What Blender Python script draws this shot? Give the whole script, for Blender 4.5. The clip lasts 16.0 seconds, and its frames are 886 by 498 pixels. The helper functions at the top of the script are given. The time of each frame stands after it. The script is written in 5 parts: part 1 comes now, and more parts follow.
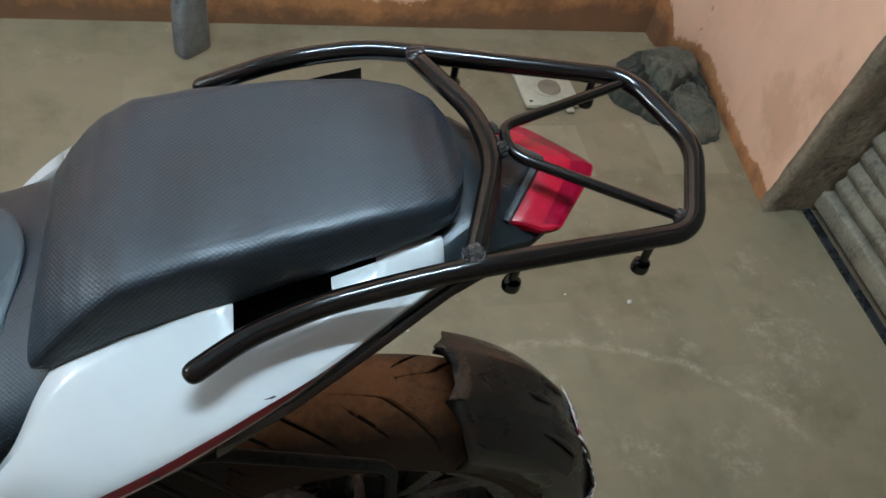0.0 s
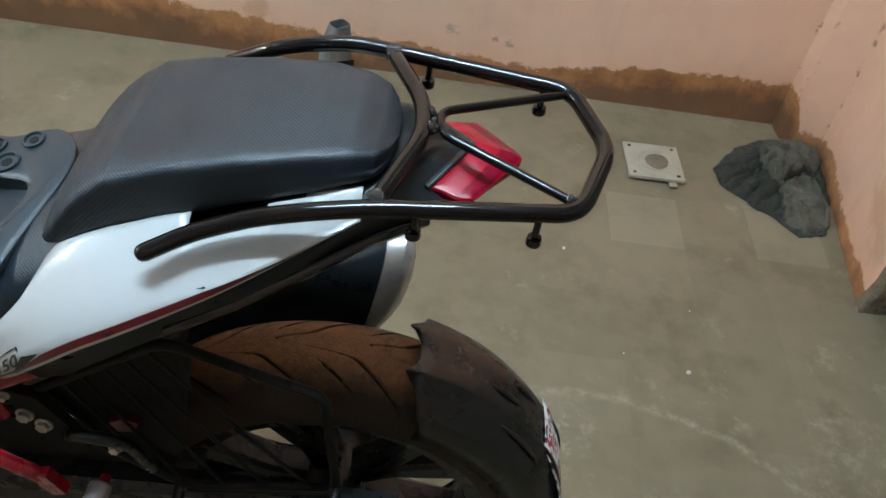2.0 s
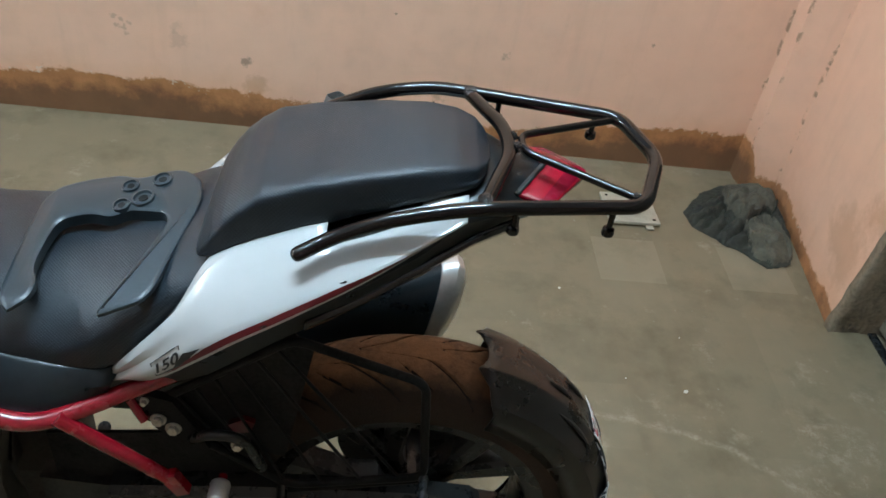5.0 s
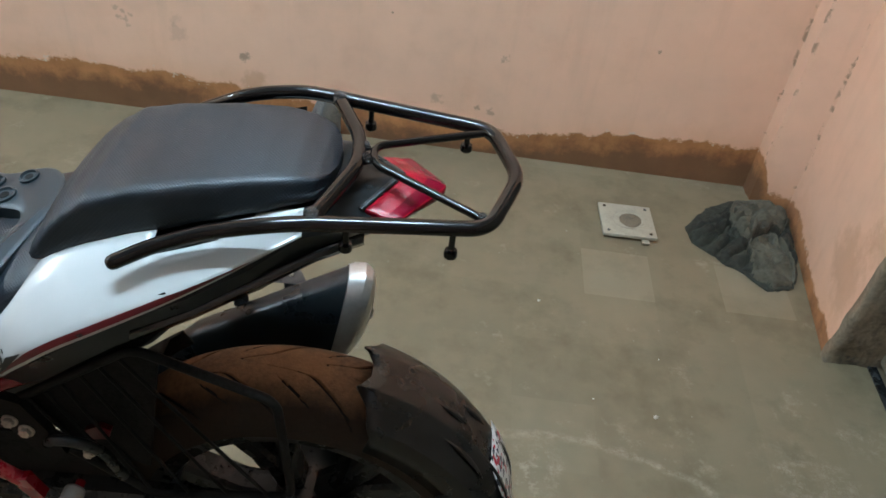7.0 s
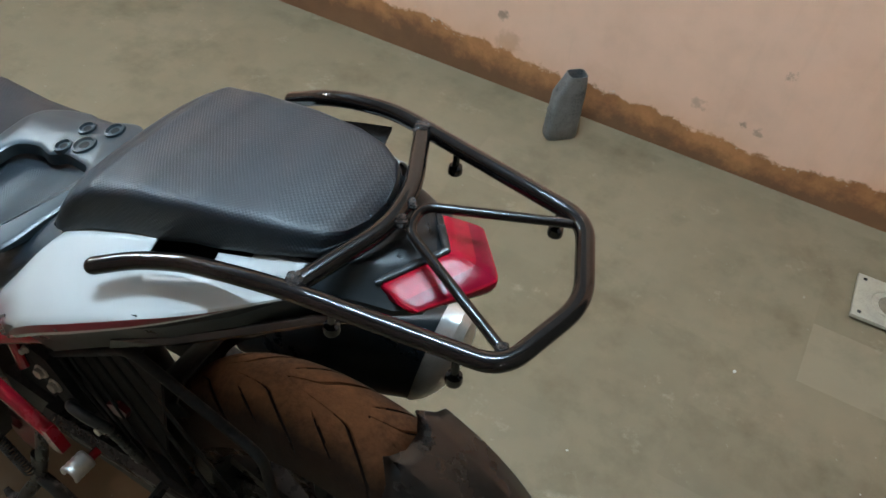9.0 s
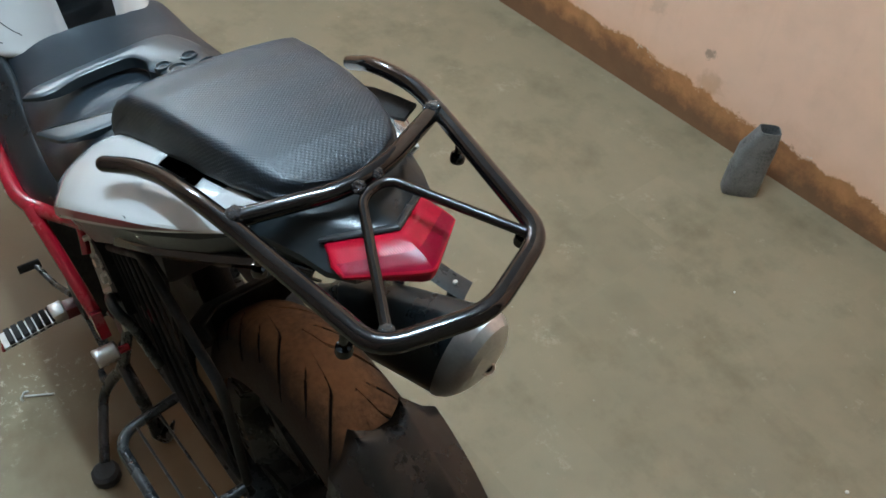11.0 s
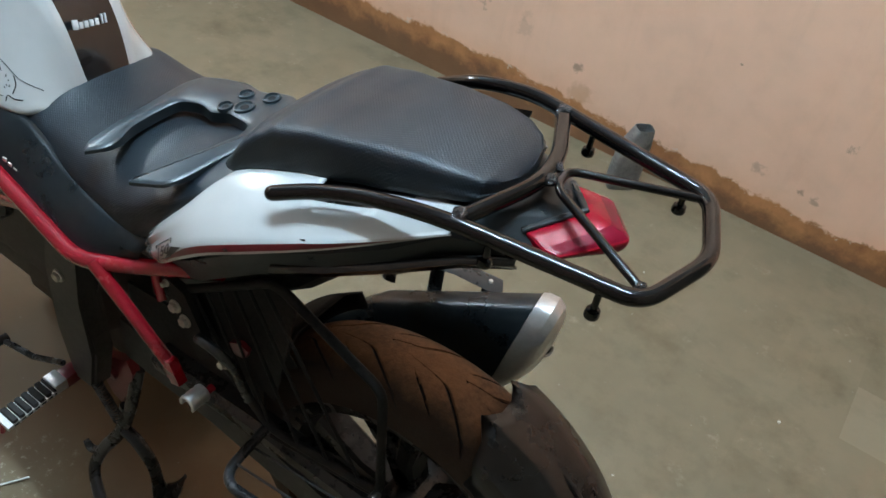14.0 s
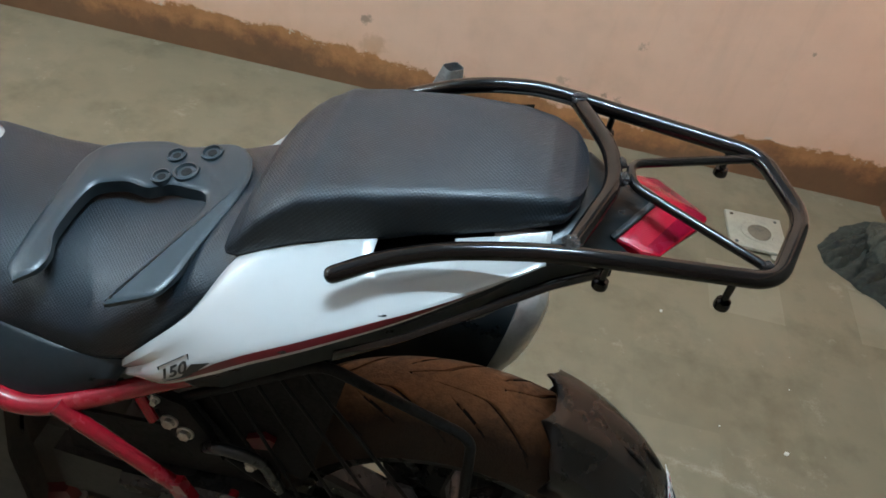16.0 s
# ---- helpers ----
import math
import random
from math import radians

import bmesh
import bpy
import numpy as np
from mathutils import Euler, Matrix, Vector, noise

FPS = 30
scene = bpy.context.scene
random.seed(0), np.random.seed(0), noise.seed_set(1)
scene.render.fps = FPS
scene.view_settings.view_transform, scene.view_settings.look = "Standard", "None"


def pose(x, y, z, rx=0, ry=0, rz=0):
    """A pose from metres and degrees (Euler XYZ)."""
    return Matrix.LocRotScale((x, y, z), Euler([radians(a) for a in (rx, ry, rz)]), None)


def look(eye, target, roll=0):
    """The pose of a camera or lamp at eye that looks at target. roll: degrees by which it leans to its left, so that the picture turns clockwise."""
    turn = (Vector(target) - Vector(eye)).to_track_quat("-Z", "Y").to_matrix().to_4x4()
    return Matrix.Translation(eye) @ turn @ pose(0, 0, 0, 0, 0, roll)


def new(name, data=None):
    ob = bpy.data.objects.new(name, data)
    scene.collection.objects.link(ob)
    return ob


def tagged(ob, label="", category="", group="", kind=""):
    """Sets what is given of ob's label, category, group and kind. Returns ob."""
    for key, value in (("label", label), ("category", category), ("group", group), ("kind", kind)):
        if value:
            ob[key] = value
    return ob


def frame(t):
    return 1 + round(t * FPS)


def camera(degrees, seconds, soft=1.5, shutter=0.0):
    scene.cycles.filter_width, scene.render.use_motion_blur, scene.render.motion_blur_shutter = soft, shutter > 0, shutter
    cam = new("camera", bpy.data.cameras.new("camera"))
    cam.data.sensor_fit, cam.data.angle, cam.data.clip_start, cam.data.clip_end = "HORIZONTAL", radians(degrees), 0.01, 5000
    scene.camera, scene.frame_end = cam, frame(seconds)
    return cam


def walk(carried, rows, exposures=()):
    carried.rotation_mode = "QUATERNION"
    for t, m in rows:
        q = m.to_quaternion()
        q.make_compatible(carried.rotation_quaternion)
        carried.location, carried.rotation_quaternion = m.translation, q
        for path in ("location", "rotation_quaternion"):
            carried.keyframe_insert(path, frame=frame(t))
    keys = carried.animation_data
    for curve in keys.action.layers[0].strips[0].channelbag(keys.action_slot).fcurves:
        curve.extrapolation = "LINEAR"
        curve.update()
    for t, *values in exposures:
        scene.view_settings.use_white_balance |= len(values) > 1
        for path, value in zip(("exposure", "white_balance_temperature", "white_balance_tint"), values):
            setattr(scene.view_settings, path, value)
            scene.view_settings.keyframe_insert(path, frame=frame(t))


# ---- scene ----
cam = camera(57.5, 16.0, soft=1.6)
METRES, EYE, TILT, LEAN, TURN = 2.375, 1.4176, -49.3205, -8.704, -10.5605
ROWS = [
    (0.0, 0.0, 0.0, 0.0, 0.0, 0.0, -0.0),
    (0.5, 0.0052, 0.0291, 0.0151, 1.44, -0.9, -1.99),
    (1.0, 0.0111, 0.0304, 0.0216, 3.81, -0.17, -3.68),
    (1.5, 0.0421, -0.0004, 0.0051, 7.4, 2.38, -6.38),
    (2.0, 0.0938, -0.0372, -0.0394, 11.04, 4.86, -9.69),
    (2.5, 0.116, -0.0607, -0.0611, 13.88, 6.41, -11.53),
    (3.0, 0.1087, -0.0638, -0.0677, 14.74, 7.46, -11.87),
    (3.5, 0.0956, -0.075, -0.071, 13.39, 8.42, -10.67),
    (6.0, 0.0467, -0.1007, -0.087, 6.98, 10.74, -6.14),
    (6.5, 0.0986, -0.0783, -0.073, 9.13, 10.63, -7.62),
    (7.0, 0.1414, -0.0715, -0.0649, 11.83, 10.18, -9.69),
    (7.5, 0.1611, -0.0638, -0.0638, 14.51, 8.75, -11.91),
    (8.0, 0.1635, -0.0341, -0.0384, 17.79, 6.67, -15.62),
    (8.5, 0.1587, 0.0132, 0.0043, 23.35, 3.4, -21.47),
    (11.0, 0.2384, 0.0874, 0.0708, 50.59, -9.63, -41.31),
    (11.5, 0.2287, 0.084, 0.0587, 49.36, -8.14, -41.22),
    (12.0, 0.2178, 0.0455, 0.0298, 44.45, -3.74, -39.99),
    (12.5, 0.2058, 0.0049, -0.0135, 39.27, 0.16, -38.02),
    (13.0, 0.2021, -0.0107, -0.0254, 35.58, 2.81, -36.32),
    (13.5, 0.198, -0.0154, -0.0339, 33.46, 3.89, -35.22),
    (14.0, 0.1833, -0.0146, -0.0349, 32.02, 4.27, -33.87),
    (14.5, 0.1442, -0.0114, -0.0217, 29.44, 4.87, -31.08),
    (15.0, 0.1071, -0.0047, -0.0179, 25.09, 5.55, -26.92),
    (15.5, 0.0874, -0.0115, -0.0245, 19.26, 6.41, -21.66),
    (16.0, 0.0462, -0.0449, -0.0508, 14.13, 7.39, -16.0),
]
rows = [(t, pose(0, 0, EYE, TILT, LEAN, TURN) @ pose(METRES * x, METRES * y, METRES * z, 90 + pitch, roll, yaw)) for t, x, y, z, yaw, pitch, roll in ROWS]
rows += [(3.7, look((0.153, -0.296, 1.474), (0.139, 1.214, 0.163), 7.0)), (5.8, look((0.011, -0.350, 1.495), (0.232, 1.194, 0.243), 9.7)),
         (8.7, look((0.394, -0.015, 1.479), (-0.077, 1.304, 0.052), 6.7)), (10.8, look((0.615, 0.148, 1.456), (-0.403, 1.107, 0.026), 5.3))]
walk(cam, sorted(rows, key=lambda row: row[0]), ((0.0, -0.04), (0.6, -0.06), (2.0, 0.04), (3.5, 0.08), (8.5, 0.02), (11.0, 0.10), (14.5, 0.08), (16.0, 0.05)))

# ---- light ----
world = bpy.data.worlds.new("world")
scene.world = world
world.use_nodes = True
world.node_tree.nodes["Background"].inputs[0].default_value = (0.5, 0.55, 0.7, 1)
world.node_tree.nodes["Background"].inputs[1].default_value = 0.0

LAMP_AT, LAMP_LONG, LAMP_STRENGTH, LAMP_COLOUR = (-0.20, 0.45, 3.0), 1.1, 525.0, (0.662, 0.915, 1.115)
FILL_LAMP_AT, FILL_LAMP_STRENGTH = (-3.10, 0.75, 2.35), 280.0


# ---- materials ----
def material(name, colour, rough=0.5, metal=0.0, coat=0.0, vary=0.15, scale=8.0, bump=0.0, bump_scale=60.0, spec=0.5, second=None, second_amount=0.5):
    """A paint or plastic with mottling at two scales and a fine relief."""
    m = bpy.data.materials.new(name)
    m.use_nodes = True
    nt = m.node_tree
    b = nt.nodes["Principled BSDF"]
    b.inputs["Roughness"].default_value = rough
    b.inputs["Metallic"].default_value = metal
    b.inputs["Coat Weight"].default_value = coat
    b.inputs["Coat Roughness"].default_value = 0.08
    b.inputs["Specular IOR Level"].default_value = spec
    geo = nt.nodes.new("ShaderNodeNewGeometry")
    n1 = nt.nodes.new("ShaderNodeTexNoise")
    n1.inputs["Scale"].default_value, n1.inputs["Detail"].default_value, n1.inputs["Roughness"].default_value = scale, 6, 0.62
    nt.links.new(geo.outputs["Position"], n1.inputs["Vector"])
    n2 = nt.nodes.new("ShaderNodeTexNoise")
    n2.inputs["Scale"].default_value, n2.inputs["Detail"].default_value = scale * 9, 4
    nt.links.new(geo.outputs["Position"], n2.inputs["Vector"])
    ramp = nt.nodes.new("ShaderNodeValToRGB")
    lo = [max(0.0, c * (1 - vary * 2)) for c in colour]
    hi = [min(1.0, c * (1 + vary * 1.2)) for c in colour] if second is None else [c * (1 - second_amount) + s * second_amount for c, s in zip(colour, second)]
    ramp.color_ramp.elements[0].position, ramp.color_ramp.elements[0].color = 0.32, (*lo, 1)
    ramp.color_ramp.elements[1].position, ramp.color_ramp.elements[1].color = 0.70, (*hi, 1)
    mid = ramp.color_ramp.elements.new(0.5)
    mid.color = (*colour, 1)
    mix = nt.nodes.new("ShaderNodeMath")
    mix.operation = "MULTIPLY_ADD"
    nt.links.new(n2.outputs["Fac"], mix.inputs[0])
    mix.inputs[1].default_value = 0.35
    sub = nt.nodes.new("ShaderNodeMath")
    sub.operation = "MULTIPLY_ADD"
    nt.links.new(n1.outputs["Fac"], sub.inputs[0])
    sub.inputs[1].default_value, sub.inputs[2].default_value = 0.65, 0.0
    nt.links.new(sub.outputs[0], mix.inputs[2])
    nt.links.new(mix.outputs[0], ramp.inputs["Fac"])
    nt.links.new(ramp.outputs["Color"], b.inputs["Base Color"])
    rr = nt.nodes.new("ShaderNodeMapRange")
    rr.inputs["From Min"].default_value, rr.inputs["From Max"].default_value = 0.3, 0.7
    rr.inputs["To Min"].default_value, rr.inputs["To Max"].default_value = rough * 0.8, min(1.0, rough * 1.25)
    nt.links.new(n1.outputs["Fac"], rr.inputs["Value"])
    nt.links.new(rr.outputs[0], b.inputs["Roughness"])
    if bump:
        n3 = nt.nodes.new("ShaderNodeTexNoise")
        n3.inputs["Scale"].default_value, n3.inputs["Detail"].default_value = bump_scale, 5
        nt.links.new(geo.outputs["Position"], n3.inputs["Vector"])
        bp = nt.nodes.new("ShaderNodeBump")
        bp.inputs["Strength"].default_value, bp.inputs["Distance"].default_value = bump, 0.01
        nt.links.new(n3.outputs["Fac"], bp.inputs["Height"])
        nt.links.new(bp.outputs["Normal"], b.inputs["Normal"])
    return m


def node(nt, kind, **values):
    n = nt.nodes.new(kind)
    for k, v in values.items():
        n.inputs[k.replace("_", " ")].default_value = v
    return n


def link_math(nt, op, a, b=None, c=None):
    n = nt.nodes.new("ShaderNodeMath")
    n.operation = op
    for k, v in enumerate((a, b, c)):
        if v is None:
            continue
        if isinstance(v, (int, float)):
            n.inputs[k].default_value = v
        else:
            nt.links.new(v, n.inputs[k])
    return n.outputs[0]


def link_mix(nt, fac, a, b):
    n = nt.nodes.new("ShaderNodeMix")
    n.data_type = "RGBA"
    for k, v in ((0, fac), (6, a), (7, b)):
        if isinstance(v, tuple):
            n.inputs[k].default_value = (*v, 1)
        elif isinstance(v, (int, float)):
            n.inputs[k].default_value = v
        else:
            nt.links.new(v, n.inputs[k])
    return n.outputs[2]


def link_noise(nt, vec, scale, detail=5, rough=0.6):
    n = nt.nodes.new("ShaderNodeTexNoise")
    n.inputs["Scale"].default_value, n.inputs["Detail"].default_value, n.inputs["Roughness"].default_value = scale, detail, rough
    nt.links.new(vec, n.inputs["Vector"])
    return n.outputs["Fac"]


def link_range(nt, v, a, b, c=0.0, d=1.0):
    n = nt.nodes.new("ShaderNodeMapRange")
    nt.links.new(v, n.inputs[0])
    for k, x in enumerate((a, b, c, d)):
        n.inputs[k + 1].default_value = x
    return n.outputs[0]


def parts_of(m):
    """The node tree, the shader, the place and its x, y, z."""
    nt = m.node_tree
    geo = nt.nodes.new("ShaderNodeNewGeometry")
    sep = nt.nodes.new("ShaderNodeSeparateXYZ")
    nt.links.new(geo.outputs["Position"], sep.inputs[0])
    return nt, nt.nodes["Principled BSDF"], geo.outputs["Position"], sep.outputs


def base_link(nt, b):
    return b.inputs["Base Color"].links[0].from_socket


def near_spot(nt, pos, place, radius, ragged=0.5):
    """1 near a place, fading out with a ragged rim."""
    d = nt.nodes.new("ShaderNodeVectorMath")
    d.operation = "DISTANCE"
    nt.links.new(pos, d.inputs[0])
    d.inputs[1].default_value = place
    n = link_noise(nt, pos, 1.1 / radius, 5, 0.65)
    v = link_math(nt, "ADD", d.outputs["Value"], link_math(nt, "MULTIPLY_ADD", n, -3.2 * ragged * radius, 1.6 * ragged * radius))
    return link_range(nt, v, 0.35 * radius, 0.85 * radius, 1.0, 0.0)


WHITE = material("white_paint", (0.48, 0.482, 0.468), 0.20, coat=1.0, vary=0.03, scale=5)
BLACK_TUBE = material("black_gloss_enamel", (0.0034, 0.0025, 0.0024), 0.105, coat=0.0, vary=0.2, scale=30, bump=0.010, bump_scale=120, spec=0.44)
WELD = material("enamelled_weld_bead", (0.022, 0.020, 0.020), 0.16, vary=0.4, scale=60, bump=0.9, bump_scale=240, spec=1.0)
BLACK_PLASTIC = material("black_plastic", (0.0085, 0.0120, 0.0140), 0.30, vary=0.25, scale=14, bump=0.04, bump_scale=900, spec=0.34)
GLOSS_PLASTIC = material("gloss_black_plastic", (0.007, 0.0075, 0.008), 0.16, coat=0.5, vary=0.25, scale=14)
DARK_METAL = material("black_metal", (0.0200, 0.0212, 0.0218), 0.27, vary=0.4, scale=20, bump=0.06, bump_scale=200, spec=0.42)
GREY_PLASTIC = material("grey_plastic", (0.017, 0.027, 0.033), 0.34, coat=0.0, vary=0.05, scale=2.0, bump=0.02, bump_scale=900)
ROD = material("dull_black_rod", (0.0150, 0.0147, 0.0145), 0.52, vary=0.4, scale=30, bump=0.05, bump_scale=200, spec=0.10)
MATT = material("matt_black_sheet", (0.0190, 0.0186, 0.0184), 0.7, vary=0.5, scale=18, spec=0.12)
SOOT = material("sooty_black", (0.0340, 0.0320, 0.0305), 0.45, vary=0.4, scale=16, spec=0.30)
RED = material("red_frame_paint", (0.25, 0.005, 0.013), 0.24, coat=0.6, vary=0.14, scale=16)
STRIPE = material("dark_red_decal", (0.11, 0.004, 0.008), 0.35, coat=0.3, vary=0.1)
DECAL = material("black_decal", (0.015, 0.015, 0.015), 0.4, vary=0.2)
SILVER = material("brushed_silver", (0.62, 0.60, 0.58), 0.38, metal=0.8, vary=0.08, scale=20, bump=0.03, bump_scale=300)
MARK = material("pale_silver_print", (0.55, 0.58, 0.60), 0.35, metal=0.2, vary=0.06)
ZINC = material("zinc_bolt", (0.55, 0.52, 0.46), 0.4, metal=0.7, vary=0.25, scale=60)
RUBBER = material("tyre_rubber", (0.012, 0.010, 0.009), 0.85, vary=0.3, scale=10, bump=0.15, bump_scale=250)
DUST = material("tyre_tread_dust", (0.225, 0.116, 0.057), 0.95, vary=0.28, scale=14, bump=0.2, bump_scale=300)
nt, b, pos, xyz = parts_of(DUST)
off = link_math(nt, "ABSOLUTE", link_math(nt, "SUBTRACT", xyz[1], 0.446))
off = link_math(nt, "MULTIPLY_ADD", link_noise(nt, pos, 18.0, 7, 0.7), 0.030, off)
nt.links.new(link_mix(nt, link_math(nt, "MULTIPLY", link_range(nt, off, 0.044, 0.068), 0.9), base_link(nt, b), (0.013, 0.010, 0.0085)), b.inputs["Base Color"])
FENDER = material("dusty_fender_plastic", (0.010, 0.0085, 0.008), 0.28, vary=0.3, scale=12, bump=0.04, bump_scale=400)
CONCRETE = material("bare_concrete", (0.22, 0.165, 0.11), 0.92, vary=0.35, scale=9, bump=0.8, bump_scale=45)
CLOTH = material("dirty_green_cloth", (0.030, 0.030, 0.021), 0.97, vary=0.35, scale=9, bump=0.35, bump_scale=420, second=(0.060, 0.062, 0.048), second_amount=0.6)
DUSTY_CLOTH = material("dust_caked_cloth", (0.088, 0.080, 0.057), 0.98, vary=0.36, scale=11, bump=0.35, bump_scale=420, second=(0.150, 0.131, 0.090), second_amount=0.6)
PLATE = material("cream_drain_plate", (0.40, 0.36, 0.275), 0.6, vary=0.12, scale=20)
GRIME_AND_SHEEN = material("drain_grime_and_trim_sheen", (0.18, 0.145, 0.10), 0.8, vary=0.3, scale=40, bump=0.3, bump_scale=200)
TIN = material("dirty_grey_bottle", (0.17, 0.17, 0.165), 0.36, metal=0.25, vary=0.3, scale=22, bump=0.1, bump_scale=90)
SHUTTER = material("grey_shutter_metal", (0.20, 0.170, 0.122), 0.75, metal=0.0, vary=0.42, scale=11, bump=0.25, bump_scale=60)
CEILING = material("ceiling_paint", (0.52, 0.53, 0.54), 0.9, vary=0.05)
SCRAP = material("pale_scrap", (0.6, 0.57, 0.5), 0.8, vary=0.2, scale=50)

# vinyl with a fine embossed weave
VINYL = material("seat_vinyl", (0.0052, 0.0100, 0.0148), 0.43, vary=0.14, scale=7, spec=0.55)
nt, b, pos, xyz = parts_of(VINYL)
sx = link_math(nt, "SINE", link_math(nt, "MULTIPLY", xyz[0], 1380.0))
sy = link_math(nt, "SINE", link_math(nt, "MULTIPLY", link_math(nt, "MULTIPLY_ADD", xyz[2], 0.8, xyz[1]), 1380.0))
weave = link_range(nt, link_math(nt, "MULTIPLY", sx, sy), -0.25, 0.25)
bp = nt.nodes.new("ShaderNodeBump")
bp.inputs["Strength"].default_value, bp.inputs["Distance"].default_value = 0.34, 0.0006
nt.links.new(weave, bp.inputs["Height"])
nt.links.new(bp.outputs["Normal"], b.inputs["Normal"])
nt.links.new(link_mix(nt, link_math(nt, "MULTIPLY", weave, 0.27), base_link(nt, b), (0.010, 0.023, 0.034)), b.inputs["Base Color"])

# lens with moulded ribs
DEEP_LENS = material("dark_red_lens", (0.18, 0.001, 0.013), 0.24, coat=0.0, spec=0.14, vary=0.10, scale=14)
LENS = material("red_lens", (0.31, 0.0025, 0.015), 0.22, coat=0.0, vary=0.12, scale=14, spec=0.30)
nt, b, pos, xyz = parts_of(LENS)
ribs = link_math(nt, "SINE", link_math(nt, "MULTIPLY", xyz[1], 3600.0))
bp = nt.nodes.new("ShaderNodeBump")
bp.inputs["Strength"].default_value, bp.inputs["Distance"].default_value = 0.14, 0.0003
nt.links.new(ribs, bp.inputs["Height"])
nt.links.new(bp.outputs["Normal"], b.inputs["Normal"])
b.inputs["Subsurface Weight"].default_value = 0.05
b.inputs["Subsurface Radius"].default_value = (0.02, 0.001, 0.002)

# printed sticker of jumbled scraps
PRINT = material("jumbled_sticker_print", (0.75, 0.74, 0.73), 0.35, vary=0.03)
nt, b, pos, xyz = parts_of(PRINT)
vor = nt.nodes.new("ShaderNodeTexVoronoi")
vor.inputs["Scale"].default_value = 130
nt.links.new(pos, vor.inputs["Vector"])
cells = nt.nodes.new("ShaderNodeSeparateColor")
nt.links.new(vor.outputs["Color"], cells.inputs[0])
c1 = link_mix(nt, link_math(nt, "GREATER_THAN", cells.outputs[0], 0.62), base_link(nt, b), (0.03, 0.035, 0.05))
c2 = link_mix(nt, link_math(nt, "GREATER_THAN", cells.outputs[1], 0.87), c1, (0.5, 0.02, 0.04))
nt.links.new(c2, b.inputs["Base Color"])

# wall paint: pink wash, a scalloped damp band at its foot, spots and scrapes
WALL = material("pink_wall_paint", (0.80, 0.492, 0.340), 0.8, vary=0.05, scale=1.6, bump=0.06, bump_scale=18)
nt, b, pos, xyz = parts_of(WALL)
col = base_link(nt, b)
blot = link_range(nt, link_noise(nt, pos, 5.0, 7, 0.7), 0.56, 0.72)
col = link_mix(nt, link_math(nt, "MULTIPLY", blot, 0.22), col, (0.66, 0.345, 0.215))
dots = link_range(nt, link_noise(nt, pos, 34.0, 4, 0.6), 0.74, 0.80)
col = link_mix(nt, link_math(nt, "MULTIPLY", dots, 0.14), col, (0.30, 0.19, 0.13))
streak = nt.nodes.new("ShaderNodeMapping")
streak.inputs["Scale"].default_value = (9.0, 9.0, 1.1)
nt.links.new(pos, streak.inputs["Vector"])
runs = link_range(nt, link_noise(nt, streak.outputs["Vector"], 1.6, 6, 0.6), 0.55, 0.75)
col = link_mix(nt, link_math(nt, "MULTIPLY", runs, 0.14), col, (0.45, 0.28, 0.19))
for x, z, radius, deep in ((-0.419, 0.237, 0.026, 0.75), (0.408, 0.347, 0.020, 0.55), (0.213, 0.175, 0.030, 0.45), (0.345, 0.164, 0.016, 0.7), (0.388, 0.156, 0.022, 0.6), (0.048, 0.453, 0.007, 0.8), (0.875, 0.438, 0.010, 0.7),
                           (-0.63, 0.290, 0.045, 0.22), (-0.63, 0.335, 0.030, 0.18), (-0.822, 0.350, 0.016, 0.4), (-0.800, 0.342, 0.014, 0.4), (-0.818, 0.322, 0.014, 0.4), (-0.795, 0.315, 0.016, 0.4), (-0.788, 0.295, 0.014, 0.35), (-0.775, 0.330, 0.013, 0.35)):
    col = link_mix(nt, link_math(nt, "MULTIPLY", near_spot(nt, pos, (x, 2.055, z), radius * 0.85, 0.95), 0.8 * deep), col, (0.20, 0.115, 0.070))
for place, radius in (((-0.395, 2.055, 0.150), 0.060), ((1.36, 1.40, 0.20), 0.16), ((1.345, 1.30, 0.36), 0.12)):
    col = link_mix(nt, link_math(nt, "MULTIPLY", near_spot(nt, pos, place, radius, 0.8), 0.36), col, (0.42, 0.195, 0.085))
for px, py in ((1.285, 1.975), (1.405, 1.945), (1.285, 2.055)):
    flat = nt.nodes.new("ShaderNodeCombineXYZ")
    nt.links.new(xyz[0], flat.inputs[0])
    nt.links.new(xyz[1], flat.inputs[1])
    d = nt.nodes.new("ShaderNodeVectorMath")
    d.operation = "DISTANCE"
    nt.links.new(flat.outputs[0], d.inputs[0])
    d.inputs[1].default_value = (px, py, 0)
    nick = link_math(nt, "MULTIPLY", link_range(nt, d.outputs["Value"], 0.012, 0.004), link_range(nt, link_noise(nt, pos, 22.0, 3, 0.6), 0.54, 0.62))
    col = link_mix(nt, link_math(nt, "MULTIPLY", nick, 0.7), col, (0.24, 0.135, 0.075))
edge = link_math(nt, "MULTIPLY_ADD", link_noise(nt, pos, 3.0, 3, 0.5), 0.13, link_math(nt, "MULTIPLY", link_noise(nt, pos, 20.0, 6, 0.72), 0.085))
edge = link_math(nt, "ADD", edge, link_math(nt, "ADD", link_math(nt, "ADD", link_range(nt, xyz[0], -0.75, -0.15, -0.006, -0.048), link_range(nt, xyz[0], 0.35, 1.05, 0.0, 0.058)), link_range(nt, xyz[0], 1.29, 1.33, 0.0, -0.105)))
level = link_math(nt, "SUBTRACT", xyz[2], edge)
